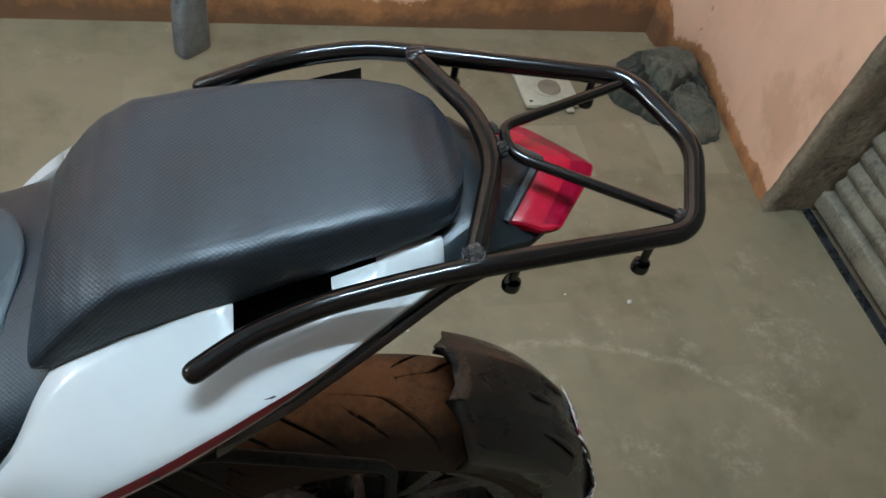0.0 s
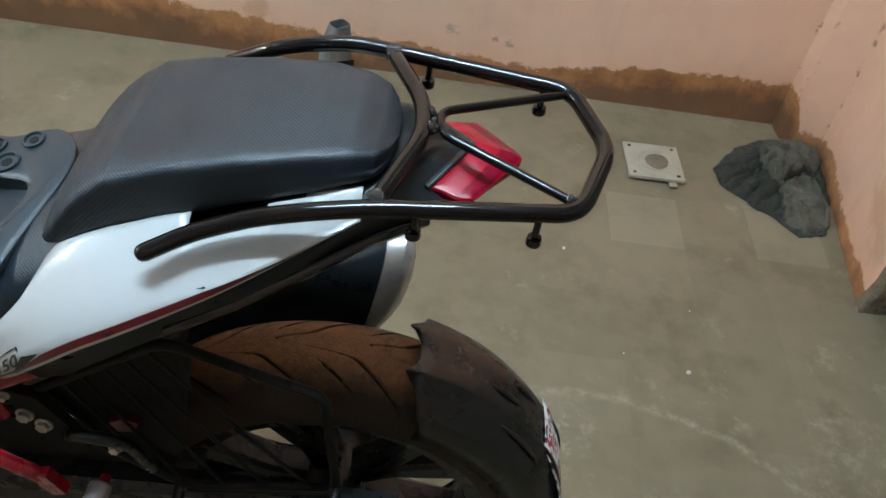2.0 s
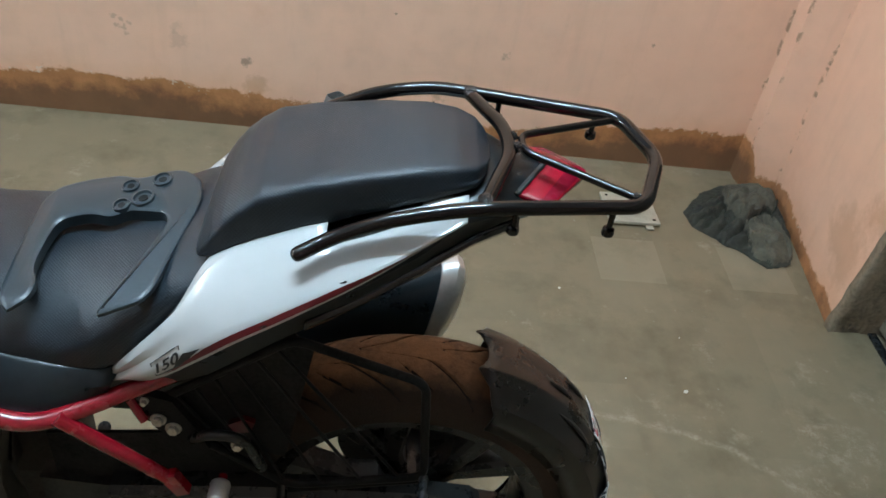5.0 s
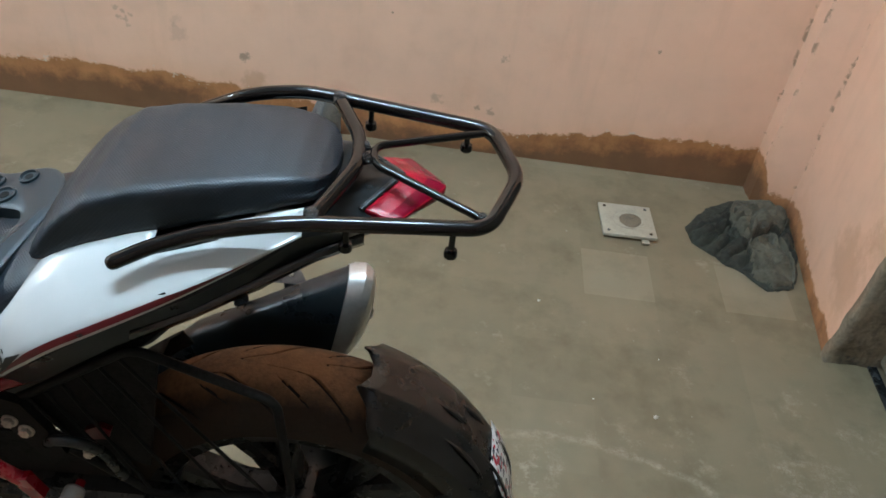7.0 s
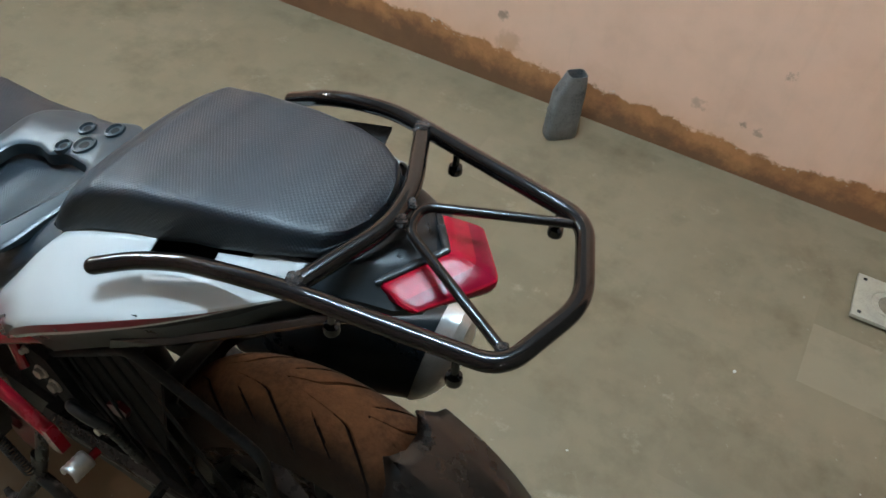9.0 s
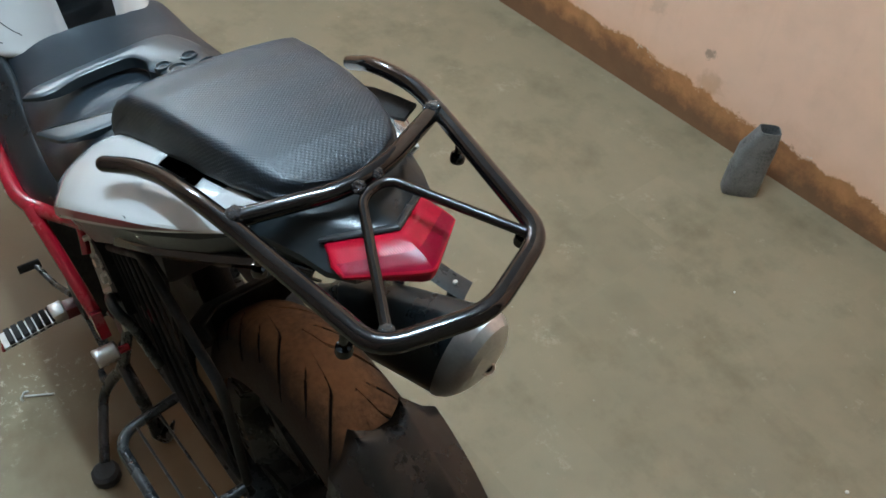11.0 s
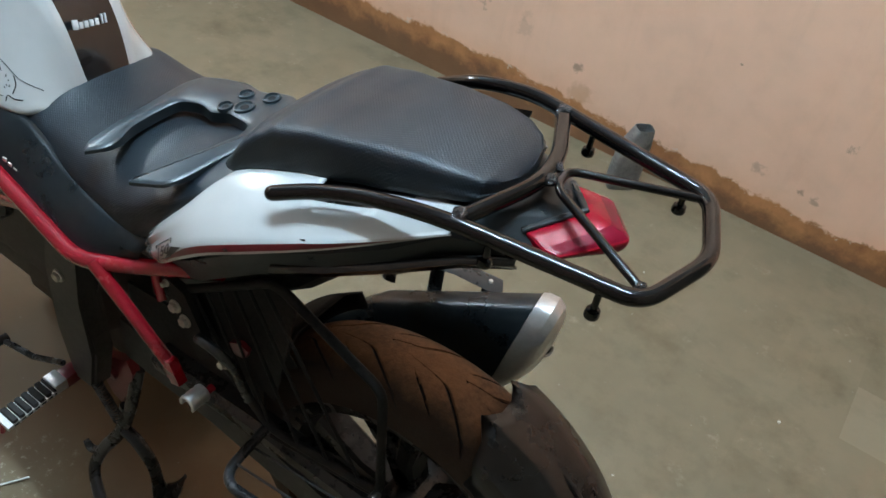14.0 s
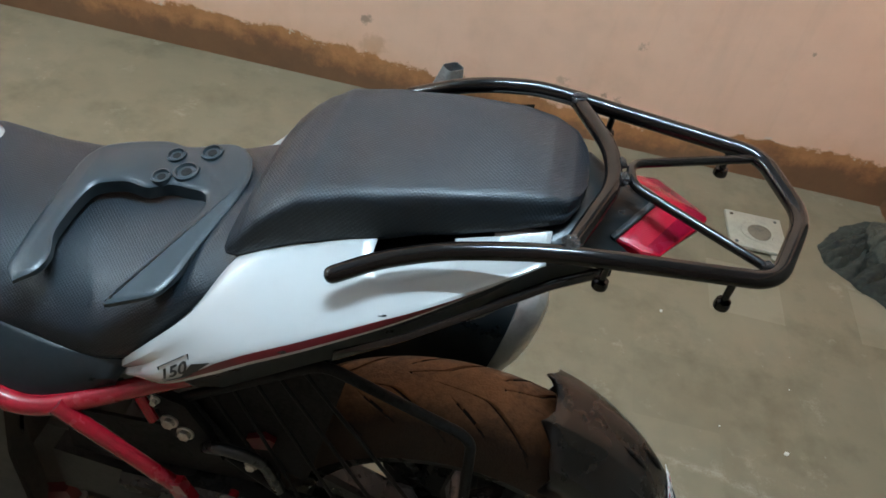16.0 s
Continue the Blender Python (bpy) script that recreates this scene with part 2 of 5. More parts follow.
soft = link_math(nt, "MULTIPLY", link_range(nt, level, 0.036, 0.026), link_range(nt, xyz[0], 1.45, 1.30, 0.9, 1.0))
halo = link_math(nt, "MULTIPLY", link_range(nt, level, 0.12, 0.02), link_range(nt, link_noise(nt, pos, 4.0, 5, 0.6), 0.35, 0.7))
col = link_mix(nt, link_math(nt, "MULTIPLY", halo, 0.34), col, (0.56, 0.27, 0.12))
tone = link_mix(nt, link_range(nt, link_noise(nt, pos, 7.0, 5, 0.7), 0.35, 0.65), (0.30, 0.120, 0.044), (0.47, 0.200, 0.072))
col = link_mix(nt, soft, col, tone)
flake = link_math(nt, "MULTIPLY", link_range(nt, link_noise(nt, pos, 30.0, 4, 0.7), 0.63, 0.67), link_math(nt, "MULTIPLY", link_range(nt, level, 0.050, 0.036), link_range(nt, level, 0.010, 0.024)))
col = link_mix(nt, link_math(nt, "MULTIPLY", flake, 0.7), col, (0.70, 0.56, 0.44))
mott = link_range(nt, link_noise(nt, pos, 14.0, 6, 0.7), 0.35, 0.65)
deep = link_range(nt, link_math(nt, "MULTIPLY_ADD", mott, 0.035, level), 0.026, -0.030)
col = link_mix(nt, link_math(nt, "MULTIPLY", deep, 0.78), col, (0.125, 0.062, 0.030))
nt.links.new(col, b.inputs["Base Color"])

PLAIN_WALL = material("plain_wall_paint", (0.74, 0.490, 0.350), 0.85, vary=0.06, scale=2.0, bump=0.06, bump_scale=20)

# unseen front wall coloured dark, standing for the unlit space behind the camera
DIM_WALL = material("dim_space_stand_in", (0.25, 0.17, 0.125), 0.85, vary=0.1, scale=2.0)

# floor: worn cement slabs, a tone of their own each, with stains, scuffs and brown shade painted under the motorcycle
FLOOR = material("cement_floor", (0.224, 0.174, 0.109), 0.62, vary=0.10, scale=1.6, bump=0.06, bump_scale=26, spec=0.22)
nt, b, pos, xyz = parts_of(FLOOR)
info = nt.nodes.new("ShaderNodeObjectInfo")
col = base_link(nt, b)
col = link_mix(nt, link_range(nt, info.outputs["Random"], 0.70, 1.0, 0.0, 0.08), col, (0.345, 0.305, 0.215))
col = link_mix(nt, link_range(nt, info.outputs["Random"], 0.35, 0.0, 0.0, 0.27), col, (0.165, 0.134, 0.083))
broad = link_range(nt, link_noise(nt, pos, 1.3, 4, 0.55), 0.38, 0.62)
col = link_mix(nt, link_math(nt, "MULTIPLY", broad, 0.35), col, (0.168, 0.138, 0.083))
stain = link_range(nt, link_noise(nt, pos, 4.0, 9, 0.68), 0.50, 0.70)
col = link_mix(nt, link_math(nt, "MULTIPLY", stain, 0.78), col, (0.132, 0.102, 0.058))
scuff = link_range(nt, link_noise(nt, pos, 6.0, 10, 0.78), 0.58, 0.70)
col = link_mix(nt, link_math(nt, "MULTIPLY", scuff, 0.44), col, (0.41, 0.37, 0.275))
for place, radius in (((1.20, 0.86, 0), 0.16), ((1.10, 0.70, 0), 0.12), ((1.36, 1.0, 0), 0.09), ((0.75, 0.62, 0), 0.10), ((0.55, 0.80, 0), 0.10), ((0.95, 0.60, 0), 0.10)):
    near = near_spot(nt, pos, place, radius, 0.5)
    chalk = link_range(nt, link_noise(nt, pos, 24.0, 8, 0.8), 0.48, 0.62)
    col = link_mix(nt, link_math(nt, "MULTIPLY", link_math(nt, "MULTIPLY", near, chalk), 0.24), col, (0.50, 0.46, 0.36))
ringd = nt.nodes.new("ShaderNodeVectorMath")
ringd.operation = "DISTANCE"
nt.links.new(pos, ringd.inputs[0])
ringd.inputs[1].default_value = (0.6, 0.25, 0.0)
arc = link_math(nt, "ABSOLUTE", link_math(nt, "ADD", ringd.outputs["Value"], link_math(nt, "MULTIPLY_ADD", link_noise(nt, pos, 9.0, 5), 0.05, -0.668)))
arc = link_math(nt, "MULTIPLY", link_range(nt, arc, 0.016, 0.004), link_range(nt, xyz[1], 0.55, 0.75))
arc = link_math(nt, "MULTIPLY", arc, link_range(nt, link_noise(nt, pos, 30.0, 8, 0.8), 0.42, 0.62))
col = link_mix(nt, link_math(nt, "MULTIPLY", arc, 0.36), col, (0.50, 0.46, 0.36))
# brown of the motorcycle's shadow and of floor dirt, both put into the colour
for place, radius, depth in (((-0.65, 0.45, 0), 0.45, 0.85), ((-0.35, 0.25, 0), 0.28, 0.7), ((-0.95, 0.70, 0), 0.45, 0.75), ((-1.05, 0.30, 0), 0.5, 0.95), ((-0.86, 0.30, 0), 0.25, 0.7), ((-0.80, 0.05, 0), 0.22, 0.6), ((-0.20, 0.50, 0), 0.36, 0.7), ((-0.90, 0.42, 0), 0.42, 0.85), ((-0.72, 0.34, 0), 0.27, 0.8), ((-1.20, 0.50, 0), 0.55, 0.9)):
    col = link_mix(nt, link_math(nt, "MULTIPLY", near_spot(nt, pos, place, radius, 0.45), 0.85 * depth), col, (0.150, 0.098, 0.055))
grit = link_math(nt, "MULTIPLY", near_spot(nt, pos, (-0.62, 0.13, 0), 0.20, 0.5), link_range(nt, link_noise(nt, pos, 55.0, 6, 0.75), 0.56, 0.64))
col = link_mix(nt, link_math(nt, "MULTIPLY", grit, 0.55), col, (0.52, 0.47, 0.36))
fleck = link_range(nt, link_noise(nt, pos, 60.0, 3, 0.5), 0.72, 0.78)
col = link_mix(nt, link_math(nt, "MULTIPLY", fleck, 0.4), col, (0.42, 0.40, 0.33))
nt.links.new(col, b.inputs["Base Color"])
PALE_FLOOR = FLOOR.copy()
PALE_FLOOR.name = "cleaner_cement_floor"
nt = PALE_FLOOR.node_tree
b = nt.nodes["Principled BSDF"]
nt.links.new(link_mix(nt, 0.24, base_link(nt, b), (0.370, 0.320, 0.222)), b.inputs["Base Color"])


# ---- builders ----
def empty(name, x=0, y=0, z=0):
    ob = new(name)
    ob.location = (x, y, z)
    return ob


def finish(bm, smooth=True, angle=35):
    bmesh.ops.recalc_face_normals(bm, faces=bm.faces)
    for f in bm.faces:
        f.smooth = smooth
    lim = radians(angle)
    for e in bm.edges:
        if len(e.link_faces) == 2 and e.calc_face_angle(0) > lim:
            e.smooth = False
    return bm


def part(name, bm, mat, parent=None, label="", smooth=True, angle=35):
    """One mesh object under a thing or under a part."""
    finish(bm, smooth, angle)
    me = bpy.data.meshes.new(name)
    bm.to_mesh(me)
    bm.free()
    for one in mat if isinstance(mat, (list, tuple)) else [mat]:
        me.materials.append(one)
    ob = new(name, me)
    if parent is not None:
        ob.parent = parent
        if parent.parent is None:
            ob.matrix_parent_inverse = parent.matrix_basis.inverted()
    if label:
        tagged(ob, label)
    return ob


def spline(pts, n=8, closed=False):
    """Points on a smooth curve through pts."""
    p = [Vector(q) for q in pts]
    out, k = [], len(p)
    for i in range(k if closed else k - 1):
        a = p[(i - 1) % k] if closed or i > 0 else p[i] * 2 - p[i + 1]
        b, c = p[i], p[(i + 1) % k]
        d = p[(i + 2) % k] if closed or i + 2 < k else c * 2 - b
        for s in range(n):
            t = s / n
            out.append(0.5 * ((2 * b) + (c - a) * t + (2 * a - 5 * b + 4 * c - d) * t * t + (3 * b - a - 3 * c + d) * t ** 3))
    if not closed:
        out.append(p[-1])
    return out


def rounded(pts, radius, n=6):
    """The polyline pts with its corners rounded off."""
    p = [Vector(q) for q in pts]
    out = [p[0]]
    for i in range(1, len(p) - 1):
        a, b, c = p[i - 1], p[i], p[i + 1]
        r = min(radius, (a - b).length * 0.45, (c - b).length * 0.45)
        s, e = b + (a - b).normalized() * r, b + (c - b).normalized() * r
        for k in range(n + 1):
            t = k / n
            out.append(s * (1 - t) ** 2 + b * 2 * t * (1 - t) + e * t * t)
    out.append(p[-1])
    return out


def sweep(bm, path, r, seg=12, closed=False, cap=True, flat=1.0, radii=None):
    """A tube along path; flat squeezes its section; radii give one radius a point."""
    path = [Vector(q) for q in path]
    rings, up, k = [], None, len(path)
    for i, q in enumerate(path):
        a = path[(i - 1) % k] if closed or i > 0 else q
        b = path[(i + 1) % k] if closed or i < k - 1 else q
        t = (b - a).normalized()
        if up is None:
            up = Vector((0, 0, 1)) if abs(t.z) < 0.9 else Vector((0, 1, 0))
        up = (up - t * up.dot(t)).normalized()
        side = t.cross(up)
        rr = radii[i] if radii else r
        rings.append([bm.verts.new(q + side * math.cos(j * 2 * math.pi / seg) * rr + up * math.sin(j * 2 * math.pi / seg) * rr * flat) for j in range(seg)])
    for i in range(k if closed else k - 1):
        u, v = rings[i], rings[(i + 1) % k]
        for j in range(seg):
            bm.faces.new((u[j], u[(j + 1) % seg], v[(j + 1) % seg], v[j]))
    if cap and not closed:
        bm.faces.new(list(reversed(rings[0])))
        bm.faces.new(rings[-1])
    return bm


def tube(path, r, seg=12, **kw):
    return sweep(bmesh.new(), path, r, seg, **kw)


def loft(rings, cap=True, closed=True):
    """A skin through rings of as many points each."""
    bm = bmesh.new()
    vs = [[bm.verts.new(q) for q in ring] for ring in rings]
    n = len(vs[0])
    for a, b in zip(vs, vs[1:]):
        for j in range(n if closed else n - 1):
            bm.faces.new((a[j], a[(j + 1) % n], b[(j + 1) % n], b[j]))
    if cap and closed:
        bm.faces.new(list(reversed(vs[0])))
        bm.faces.new(vs[-1])
    return bm


def box(x0, x1, y0, y1, z0, z1, bevel=0.0, bm=None, m=None):
    own = bmesh.new()
    bmesh.ops.create_cube(own, size=1)
    for v in own.verts:
        v.co = Vector((x0 + (v.co.x + 0.5) * (x1 - x0), y0 + (v.co.y + 0.5) * (y1 - y0), z0 + (v.co.z + 0.5) * (z1 - z0)))
    if bevel:
        bmesh.ops.bevel(own, geom=own.edges[:], offset=bevel, segments=2, affect="EDGES", profile=0.5)
    if m is not None:
        bmesh.ops.transform(own, matrix=m, verts=own.verts)
    if bm is None:
        return own
    me = bpy.data.meshes.new("tmp")
    own.to_mesh(me)
    own.free()
    bm.from_mesh(me)
    bpy.data.meshes.remove(me)
    return bm


def lathe(profile, seg=32, m=None, bm=None):
    """Turn (radius, height) pairs round z, then move by m."""
    bm = bm or bmesh.new()
    m = m or Matrix.Identity(4)
    rings = [[bm.verts.new(m @ Vector((r * math.cos(j * 2 * math.pi / seg), r * math.sin(j * 2 * math.pi / seg), h))) for j in range(seg)] for r, h in profile]
    for a, b in zip(rings, rings[1:]):
        for j in range(seg):
            bm.faces.new((a[j], a[(j + 1) % seg], b[(j + 1) % seg], b[j]))
    bm.faces.new(list(reversed(rings[0])))
    bm.faces.new(rings[-1])
    return bm


def along(a, b):
    """The pose that takes z to the way from a to b, at a."""
    a, b = Vector(a), Vector(b)
    return Matrix.Translation(a) @ (b - a).to_track_quat("Z", "Y").to_matrix().to_4x4()


def thicken(ob, depth, offset=-1.0):
    s = ob.modifiers.new("solid", "SOLIDIFY")
    s.thickness, s.offset = depth, offset
    return ob


def soften(ob, levels=1):
    s = ob.modifiers.new("sub", "SUBSURF")
    s.levels = s.render_levels = levels
    return ob


def smoothstep(a, b, x):
    t = min(1.0, max(0.0, (x - a) / (b - a)))
    return t * t * (3 - 2 * t)


def lerp_table(table, x):
    """Smooth values from rows (x, a, b, ...)."""
    if x <= table[0][0]:
        return table[0][1:]
    for p, q in zip(table, table[1:]):
        if x <= q[0]:
            t = (x - p[0]) / (q[0] - p[0])
            t = t * t * (3 - 2 * t) * 0.4 + t * 0.6
            return tuple(a + (b - a) * t for a, b in zip(p[1:], q[1:]))
    return table[-1][1:]


# ---- the place ----
WALL_Y, YC = 2.055, 0.446
X0, X1, Y0, H = -3.2, 1.48, -1.9, 3.1

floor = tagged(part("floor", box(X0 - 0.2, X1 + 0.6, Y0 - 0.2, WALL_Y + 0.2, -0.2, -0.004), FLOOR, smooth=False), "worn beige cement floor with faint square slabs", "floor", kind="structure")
tagged(part("wall_back", box(X0 - 0.2, 1.285, WALL_Y, WALL_Y + 0.2, -0.01, H), WALL, smooth=False), "pink painted wall with a brown damp band", "wall", kind="structure")
tagged(part("wall_front", box(X0 - 0.2, X1 + 0.6, Y0 - 0.2, Y0, -0.01, H), DIM_WALL, smooth=False), "unseen front wall, coloured dark to dim reflections", "wall", kind="structure")
tagged(part("wall_left", box(X0 - 0.2, X0, Y0, WALL_Y, -0.01, H), PLAIN_WALL, smooth=False), "plain pink wall", "wall", kind="structure")
tagged(part("ceiling", box(X0 - 0.2, X1 + 0.6, Y0 - 0.2, WALL_Y + 0.2, H, H + 0.15), CEILING, smooth=False), "plain white ceiling", "ceiling", kind="structure")


def prism(plan, z0, z1):
    bm = bmesh.new()
    bm.faces.new([bm.verts.new((x, y, z0)) for x, y in plan])
    for v in bmesh.ops.extrude_face_region(bm, geom=bm.faces[:])["geom"]:
        if isinstance(v, bmesh.types.BMVert):
            v.co.z = z1
    return bm


pier = prism([(1.285, WALL_Y + 0.2), (1.285, 1.975), (1.405, 1.945), (1.337, 1.262), (1.48, 1.262), (1.9, WALL_Y + 0.2)], -0.01, H)
for v in pier.verts:
    if v.co.y < 1.3 and v.co.z > 1:
        v.co.y -= 0.075 * H
tagged(part("wall_pier", pier, WALL, smooth=False), "pink wall pier with a damp foot, leaning a little", "wall", kind="structure")
# the rough unpainted end of the pier
bm = bmesh.new()
grid = []
for i in range(9):
    row = []
    for k in range(90):
        x, z = 1.334 + 0.168 * i / 8, -0.008 + (H - 0.01) * (k / 89) ** 1.4
        row.append(bm.verts.new((x, 1.256 - 0.075 * z + 0.006 * noise.noise(Vector((x * 16, 3, z * 16))) + 0.004 * noise.noise(Vector((x * 60, 8, z * 60))), z)))
    grid.append(row)
for a, b in zip(grid, grid[1:]):
    for k in range(89):
        bm.faces.new((a[k], a[k + 1], b[k + 1], b[k]))
thicken(tagged(part("pier_end", bm, CONCRETE), "rough bare concrete end of the pier", "wall", kind="structure"), 0.03, 1.0)
tagged(part("wall_right", box(1.62, 1.82, Y0, 1.262, -0.01, H), PLAIN_WALL, smooth=False), "plain wall behind the shutter", "wall", kind="structure")

# the lamp overhead
def glowing(name, strength):
    m = bpy.data.materials.new(name)
    m.use_nodes = True
    m.node_tree.nodes["Principled BSDF"].inputs["Emission Color"].default_value = (*LAMP_COLOUR, 1)
    m.node_tree.nodes["Principled BSDF"].inputs["Emission Strength"].default_value = strength
    return m


def tube_lamp(place, turn, strength, label):
    """A glass tube between two holders under a housing; its back is towards +z before the turn."""
    m = Matrix.Translation(place) @ turn
    lamp = tagged(empty("tube_lamp", *place), label, "lamp", "tube lamps")
    h = LAMP_LONG / 2
    part("tube", tube([m @ Vector((-h, 0, 0)), m @ Vector((h, 0, 0))], 0.016, 12), glowing("lamp_glow", strength), lamp, "glowing white glass tube")
    part("housing", box(-h - 0.02, h + 0.02, -0.02, 0.02, 0.045, 0.1, 0.004, m=m), WHITE, lamp)
    for e in (-1, 1):
        part("holder", box(e * (h + 0.008) - 0.008, e * (h + 0.008) + 0.008, -0.018, 0.018, -0.02, 0.047, 0.003, m=m), WHITE, lamp)


tube_lamp(LAMP_AT, Matrix.Identity(4), LAMP_STRENGTH, "lit cool white tube lamp under the ceiling")
# second lamp, unseen: added for seat sheen and a brighter far left
tube_lamp(FILL_LAMP_AT, Matrix(((0, 0, -1, 0), (1, 0, 0, 0), (0, -1, 0, 0), (0, 0, 0, 1))), FILL_LAMP_STRENGTH, "unseen tube lamp added on the left wall for sheen and fill")

# roller shutter beside the pier: ribbed slats over a bottom rail
shutter = tagged(empty("roller_shutter", 1.52, 0.2, 0), "closed grey ribbed metal roller shutter, dusty", "shutter")
part("bottom_rail", box(1.475, 1.515, -1.7, 1.258, 0.018, 0.075, 0.006), SHUTTER, shutter)
slat = None
for k in range(48):
    z = 0.078 + 0.055 * k
    if slat is None:
        prof = [(0.0, 0.0), (-0.004, 0.008), (-0.010, 0.018), (-0.013, 0.028), (-0.010, 0.038), (-0.004, 0.047), (0.0, 0.054)]
        bm = bmesh.new()
        ends = [[bm.verts.new((1.505 + dx + off, y, dz + z)) for off in (0.0, 0.003) for dx, dz in (prof if off == 0.0 else prof[::-1])] for y in (-1.7, 1.258)]
        n = len(ends[0])
        for j in range(n):
            bm.faces.new((ends[0][j], ends[0][(j + 1) % n], ends[1][(j + 1) % n], ends[1][j]))
        slat = part("slat", bm, SHUTTER, shutter)
    else:
        s = slat.copy()
        scene.collection.objects.link(s)
        s.location.z = 0.055 * k
part("dark_gap", box(1.452, 1.475, -1.7, 1.258, -0.02, 0.003), DARK_METAL, shutter)

# drain cover
drain = tagged(empty("drain_cover", 0.85, 1.748, 0), "cream square drain cover lying loose on the floor", "drain cover")
DR = pose(0.85, 1.748, 0.004, -2.2, 0, 1.5)
part("plate", box(-0.083, 0.083, -0.083, 0.083, 0.002, 0.013, 0.0015, m=DR), PLATE, drain)
part("grating", lathe([(0.048, 0.0131), (0.050, 0.0155), (0.045, 0.0157), (0.042, 0.0135), (0.001, 0.0135)], 32, DR), PLATE, drain)
part("dirt_patch", lathe([(0.038, 0.0136), (0.036, 0.0148), (0.001, 0.0150)], 28, DR @ pose(0.012, -0.004, 0)), GRIME_AND_SHEEN, drain, "grime in the drain grating")
for dx, dy in ((-0.065, -0.065), (0.065, -0.065), (-0.065, 0.065), (0.065, 0.065)):
    part("screw", lathe([(0.0055, 0.0128), (0.0055, 0.0137), (0.001, 0.0137)], 12, DR @ pose(dx, dy, 0)), DARK_METAL, drain)
part("tab", box(0.035, 0.058, -0.104, -0.085, 0.0, 0.005, 0.001, m=DR), PLATE, drain)

# oil bottle, its top cut open
bottle = tagged(empty("oil_bottle", -0.130, 1.921, 0), "grey plastic oil bottle with its top cut open", "bottle")


def rect_ring(cx, cy, hx, hy, z, r=0.3, n=24):
    out = []
    for j in range(n):
        a = 2 * math.pi * j / n
        c, s = math.cos(a), math.sin(a)
        out.append(Vector((cx + math.copysign(abs(c) ** 0.45, c) * hx, cy + math.copysign(abs(s) ** 0.45, s) * hy, z)))
    return out


BT = pose(-0.130, 1.921, 0, 0, 0, 43)
rows = [(0, 0, 0.046, 0.024, 0.0), (0, 0, 0.049, 0.027, 0.006), (0, 0, 0.049, 0.027, 0.06), (0.001, 0, 0.047, 0.0265, 0.10), (0.003, 0, 0.046, 0.0265, 0.152), (0.007, 0, 0.041, 0.026, 0.170), (0.014, 0, 0.031, 0.024, 0.203), (0.016, 0, 0.027, 0.023, 0.216),
        (0.016, 0, 0.025, 0.021, 0.216), (0.014, 0, 0.028, 0.022, 0.198), (0.006, 0, 0.040, 0.024, 0.15)]
part("body", loft([[BT @ q for q in rect_ring(*row)] for row in rows]), TIN, bottle, angle=55)
part("grip_rib", loft([[BT @ q for q in rect_ring(*row)] for row in ((0, 0, 0.0478, 0.0268, 0.085), (0, 0, 0.0490, 0.0278, 0.090), (0, 0, 0.0478, 0.0268, 0.095))], cap=False), TIN, bottle)

# heap of cloth in the corner: folded layers lying over one another
def inside(poly, x, y):
    """How deep (x, y) lies inside a polygon; minus outside."""
    best, odd = 9.0, False
    for (ax, ay), (bx, by) in zip(poly, poly[1:] + poly[:1]):
        dx, dy = bx - ax, by - ay
        t = max(0.0, min(1.0, ((x - ax) * dx + (y - ay) * dy) / (dx * dx + dy * dy)))
        best = min(best, math.hypot(x - ax - t * dx, y - ay - t * dy))
        if (ay > y) != (by > y) and x < ax + (y - ay) / (by - ay) * (bx - ax):
            odd = not odd
    return best if odd else -best


HEAP = [(1.032, 1.762), (1.054, 1.691), (1.125, 1.612), (1.190, 1.570), (1.240, 1.505), (1.325, 1.530), (1.366, 1.660), (1.380, 1.800), (1.396, 1.915), (1.340, 1.955), (1.215, 1.945), (1.125, 1.885)]
# outline, height, way of its folds, folds to the metre, depth of folds
LAYERS = (([(1.022, 1.734), (1.188, 1.861), (1.216, 1.781), (1.056, 1.656)], 0.026, 125, 26, 0.010), ([(1.059, 1.657), (1.212, 1.782), (1.215, 1.580), (1.125, 1.595)], 0.018, 130, 22, 0.009),
          ([(1.310, 1.75), (1.390, 1.86), (1.390, 1.767), (1.370, 1.644), (1.330, 1.529), (1.320, 1.688)], 0.032, 20, 24, 0.012),
          ([(1.205, 1.690), (1.290, 1.752), (1.328, 1.715), (1.345, 1.560), (1.255, 1.515), (1.200, 1.560)], 0.030, 60, 9, 0.007),
          ([(1.173, 1.796), (1.220, 1.920), (1.330, 1.950), (1.395, 1.900), (1.385, 1.830), (1.290, 1.762), (1.208, 1.695), (1.190, 1.733)], 0.046, 40, 11, 0.007))
CX, CY, NR, NA = 1.235, 1.725, 100, 300
reach = []
for j in range(NA):
    c, sn, lo, hi = math.cos(2 * math.pi * j / NA), math.sin(2 * math.pi * j / NA), 0.0, 0.4
    for k in range(12):
        m = (lo + hi) / 2
        lo, hi = (m, hi) if inside(HEAP, CX + c * m, CY + sn * m) > 0 else (lo, m)
    reach.append(lo)
bm = bmesh.new()
rows, cover = [], {}
